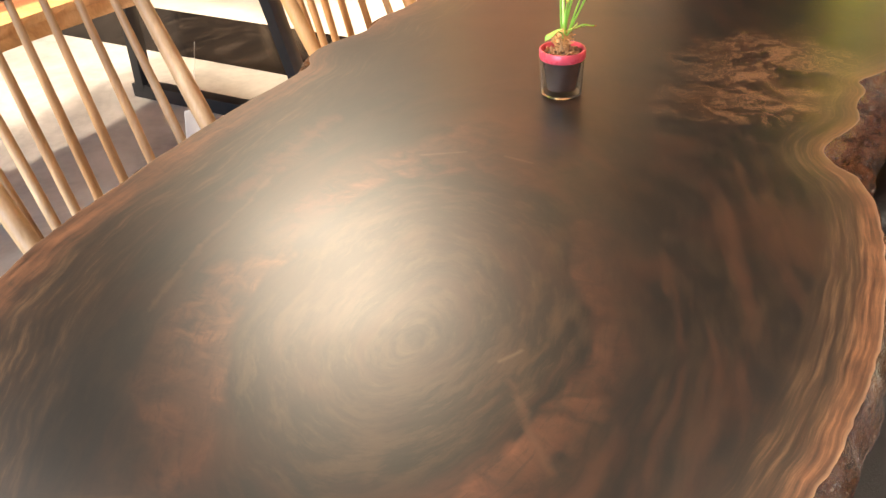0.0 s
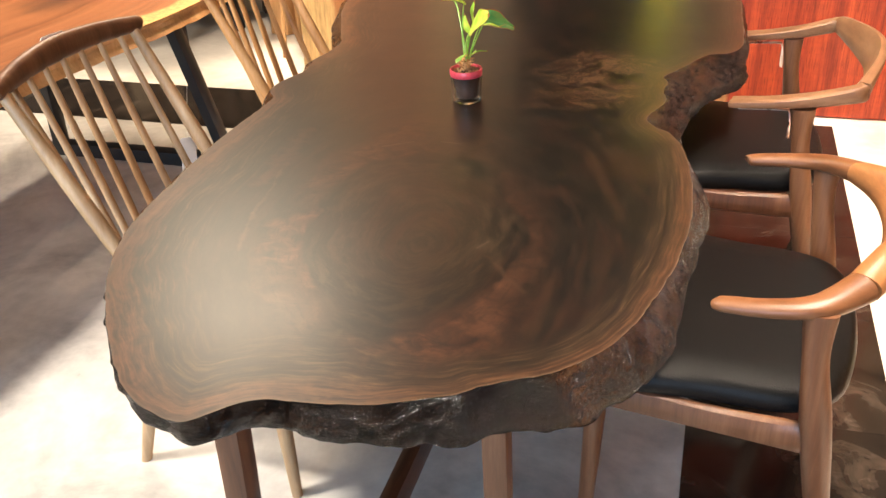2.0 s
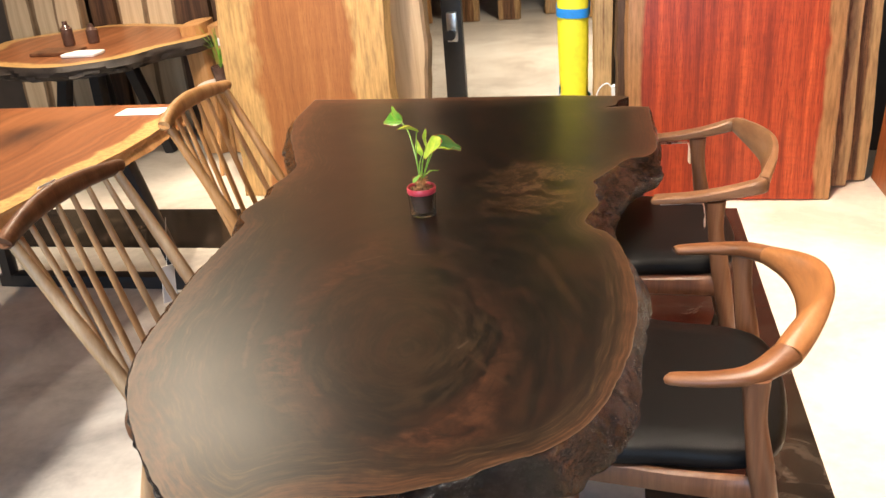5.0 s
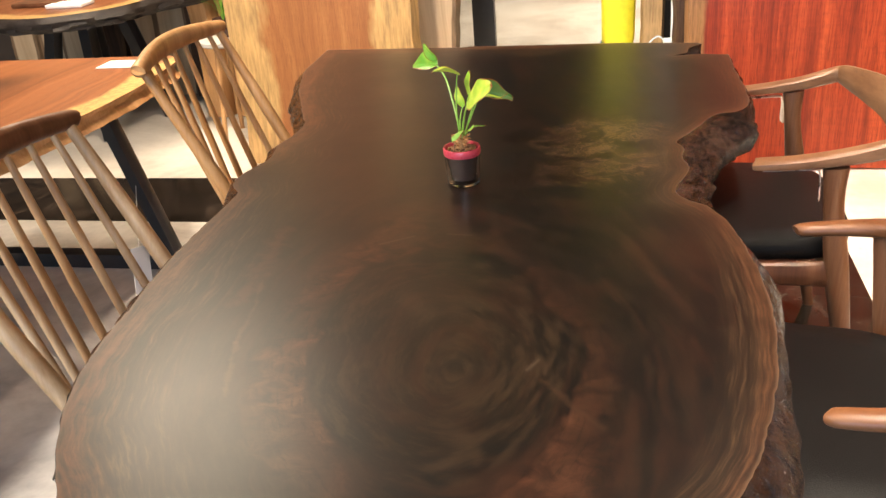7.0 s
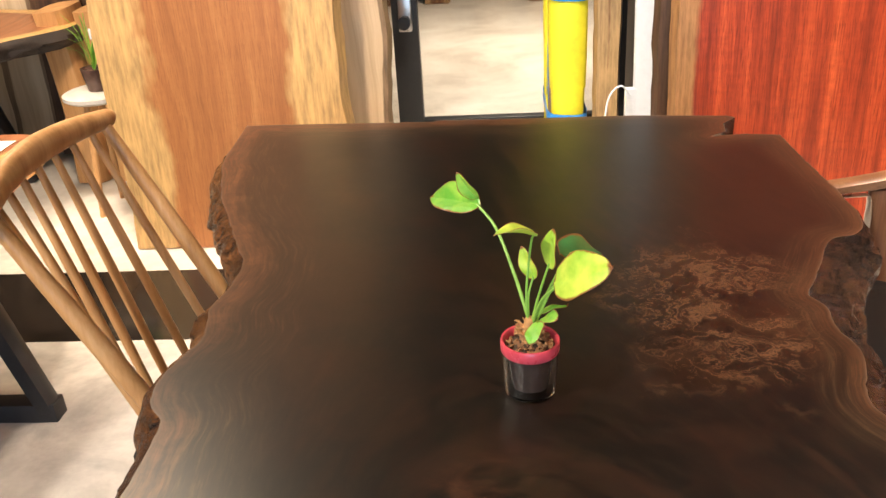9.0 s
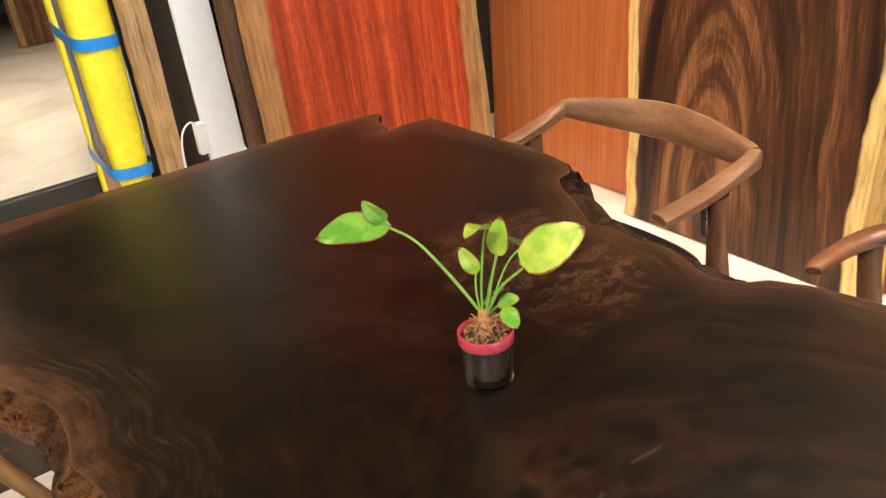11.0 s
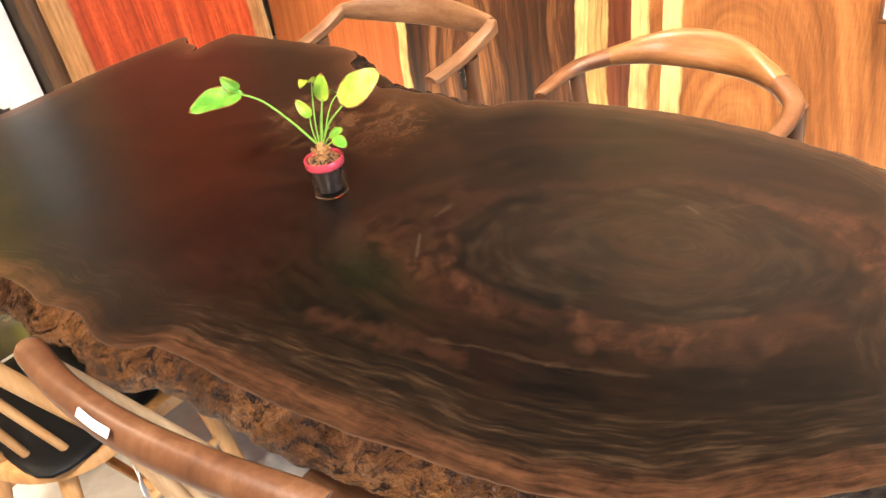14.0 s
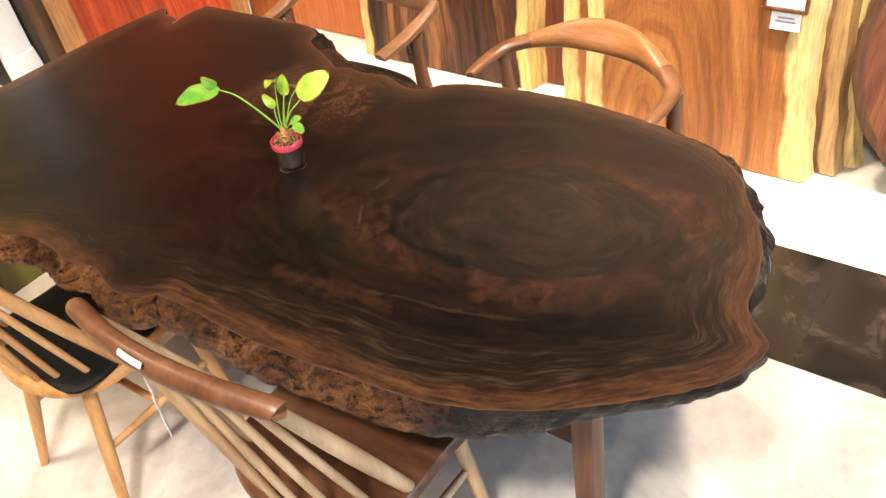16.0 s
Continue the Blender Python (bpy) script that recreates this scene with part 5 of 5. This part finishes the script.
for z in (0.20, 0.735, 1.35):
    band = [(0.085, 3.385, z + 0.01), (0.165, 3.366, z), (0.245, 3.385, z), (0.255, 3.540, z), (0.245, 3.695, z), (0.16, 3.704, z), (0.078, 3.692, z + 0.05), (0.076, 3.540, z + 0.03)]
    bm = bmesh.new()
    pts = catmull(band, 4, True)
    lo, hi = [], []
    for p in pts:
        lo.append(bm.verts.new((p[0], p[1], p[2] - 0.024))), hi.append(bm.verts.new((p[0], p[1], p[2] + 0.024)))
    for i in range(len(pts)):
        j = (i + 1) % len(pts)
        bm.faces.new((lo[i], lo[j], hi[j], hi[i]))
    bmesh.ops.recalc_face_normals(bm, faces=bm.faces)
    bmesh.ops.solidify(bm, geom=bm.faces[:], thickness=0.002)
    part("tape_band", bm, M_TAPE, bundle)
for x0, x1, z0, z1 in ((3.620, 3.520, 1.30, 0.25), (3.500, 3.640, 0.75, 0.25)):
    part("tape_strip", sweep([(0.090, x0, z0, 0.012, 0.001), (0.090, (x0 + x1) / 2, (z0 + z1) / 2, 0.012, 0.001), (0.090, x1, z1, 0.012, 0.001)], 4, 6, 6.0, (-1, 0, 0)), M_TAPE, bundle)

pole = thing("banner_case", "white plastic roll-up banner case leaning on the wall, with cable", "banner")
part("case", sweep([(0.490, 3.135, 0.10, 0.078, 0.022), (0.475, 3.15, 0.9, 0.076, 0.020), (0.455, 3.165, 1.9, 0.074, 0.020)], 4, 14, 5.0, (0, 1, 0)), M_WHITE, pole)
part("end_cap", sweep([(0.495, 3.13, 0.004, 0.086, 0.028), (0.495, 3.13, 0.15, 0.084, 0.027), (0.490, 3.135, 0.24, 0.080, 0.024)], 3, 14, 4.0, (0, 1, 0)), M_WHITE, pole)
part("bracket", box(0.375, 0.42, 3.12, 3.16, 0.27, 0.40, 0.006), M_WHITE, pole)
part("cable", sweep([(0.39, 3.11, 0.38, 0.004, 0.004), (0.35, 3.10, 0.42, 0.004, 0.004), (0.30, 3.09, 0.36, 0.004, 0.004), (0.285, 3.09, 0.15, 0.004, 0.004), (0.29, 3.09, 0.006, 0.004, 0.004)], 8, 8, 2.0, (0, 1, 0)), M_WHITE, pole)

# ---- planks and blocks behind the round table ----
rng = random.Random(11)
x = -3.6
for i in range(9):
    w = rng.uniform(0.14, 0.24)
    plank("upright plank in the row behind the round table", rng.choice([M_DARKSLAB, M_BROWNSLAB, M_REDBROWN, M_BEIGE, M_BEIGE]), w, rng.uniform(1.5, 2.2), 0.05, facing_south(x, 3.75 + rng.uniform(-0.05, 0.05), 4.0), 0.012, 20.0 + i, group="planks behind the round table")
    x += w + 0.02
for i, (x0, w, mat) in enumerate(((-2.10, 0.16, M_OAK), (-1.93, 0.30, M_OAK))):
    ob = part("wood_block", sweep([(x0 + w / 2, 3.42, 0.004, w / 2, 0.128), (x0 + w / 2 + 0.01, 3.43, 0.35, w / 2, 0.128), (x0 + w / 2 - 0.02, 3.42, 0.78, w / 2 * 0.92, 0.125)], 6, 16, 5.0, (0, 1, 0)), mat)
    tagged(ob, "pale solid wood block standing on the floor", "wood block", "wood blocks")

board = part("cutting_board", box(-2.78, -2.52, 2.86, 3.02, 0.7215, 0.742, 0.006), M_WALNUT)
tagged(board, "brown wooden cutting board on the round table", "board")
for bx, by, bh in ((-2.72, 3.16, 0.14), (-2.60, 3.22, 0.11)):
    jar = part("dark_jar", lathe([(0.0, 0.0), (0.030, 0.0), (0.033, 0.01), (0.033, bh * 0.7), (0.015, bh * 0.85), (0.015, bh), (0.0, bh)], 20, (bx, by, 0.7215)), M_POTDARK)
    tagged(jar, "small dark jar standing on the round table", "jar", "jars on the round table")
stool = thing("stool", "low round stool with a grey top", "stool")
part("stool_top", lathe([(0.0, 0.48), (0.13, 0.48), (0.145, 0.49), (0.145, 0.505), (0.13, 0.512), (0.0, 0.512)], 32, (-1.74, 3.02, 0)), M_GREY, stool)
for k in range(3):
    a = 2.094 * k
    part("leg", rod((-1.74 + 0.07 * math.cos(a), 3.02 + 0.07 * math.sin(a), 0.485), (-1.74 + 0.12 * math.cos(a), 3.02 + 0.12 * math.sin(a), 0.003), 0.014, 0.012), M_OAK, stool)
fern = thing("small_fern", "small green fern in a black pot on the stool", "plant", m=Matrix.Translation((-1.74, 3.02, 0.513)))
part("pot", lathe([(0.0, 0.0), (0.040, 0.0), (0.055, 0.09), (0.048, 0.09), (0.045, 0.08), (0.0, 0.078)], 24), M_POTDARK, fern)
frng = random.Random(3)
for k in range(16):
    a, r, h = frng.uniform(0, 6.283), frng.uniform(0.03, 0.12), frng.uniform(0.10, 0.24)
    bm = sweep([(0, 0, 0.075, 0.001, 0.001), (r * 0.4 * math.cos(a), r * 0.4 * math.sin(a), 0.075 + h * 0.7, 0.004, 0.0008), (r * math.cos(a), r * math.sin(a), 0.075 + h, 0.001, 0.0005)], 4, 6, 2.0, (0.3, 0.2, 0.9))
    part("frond", bm, M_LEAF, fern)
for k, (cx, cz) in enumerate(((-1.86, 0.66), (-1.80, 0.60))):
    tk = part("price_card", box(cx, cx + 0.05, 3.288, 3.290, cz, cz + 0.045, 0), M_PAPER)
    tagged(tk, "small white price card stuck on the pale block", "card", "price cards on the block")

# ---- corridor beyond the glass door ----
rng = random.Random(5)
for i in range(9):
    w = rng.uniform(0.16, 0.34)
    plank("upright plank standing across the corridor", rng.choice([M_OAK, M_BROWNSLAB, M_BEIGE, M_SPALT]), w, rng.uniform(1.6, 2.3), 0.06, facing_south(-2.6 + i * 0.46, 7.6 + rng.uniform(-0.2, 0.2)), 0.012, 40.0 + i, group="planks across the corridor")

# ---- dark marble border tiles ----
T = 0.47
tile_mesh = None


def tile(x0, y0, x1, y1):
    global tile_mesh
    if tile_mesh is None:
        bm = box(-T / 2 + 0.0003, T / 2 - 0.0003, -T / 2 + 0.0003, T / 2 - 0.0003, 0.0, 0.005, 0.0008, 1)
        tile_mesh = bpy.data.meshes.new("marble_tile")
        bm.to_mesh(tile_mesh)
        bm.free()
        tile_mesh.materials.append(M_MARBLE)
    ob = new("marble_tile", tile_mesh)
    ob.location = ((x0 + x1) / 2, (y0 + y1) / 2, 0.0)
    ob.parent = floor


y = 2.40
while y > -3.6:
    tile(0.47, y - T, 0.94, y)
    y -= T
x = 0.47
while x > -4.0:
    tile(x - T, 1.93, x, 2.40)
    x -= T
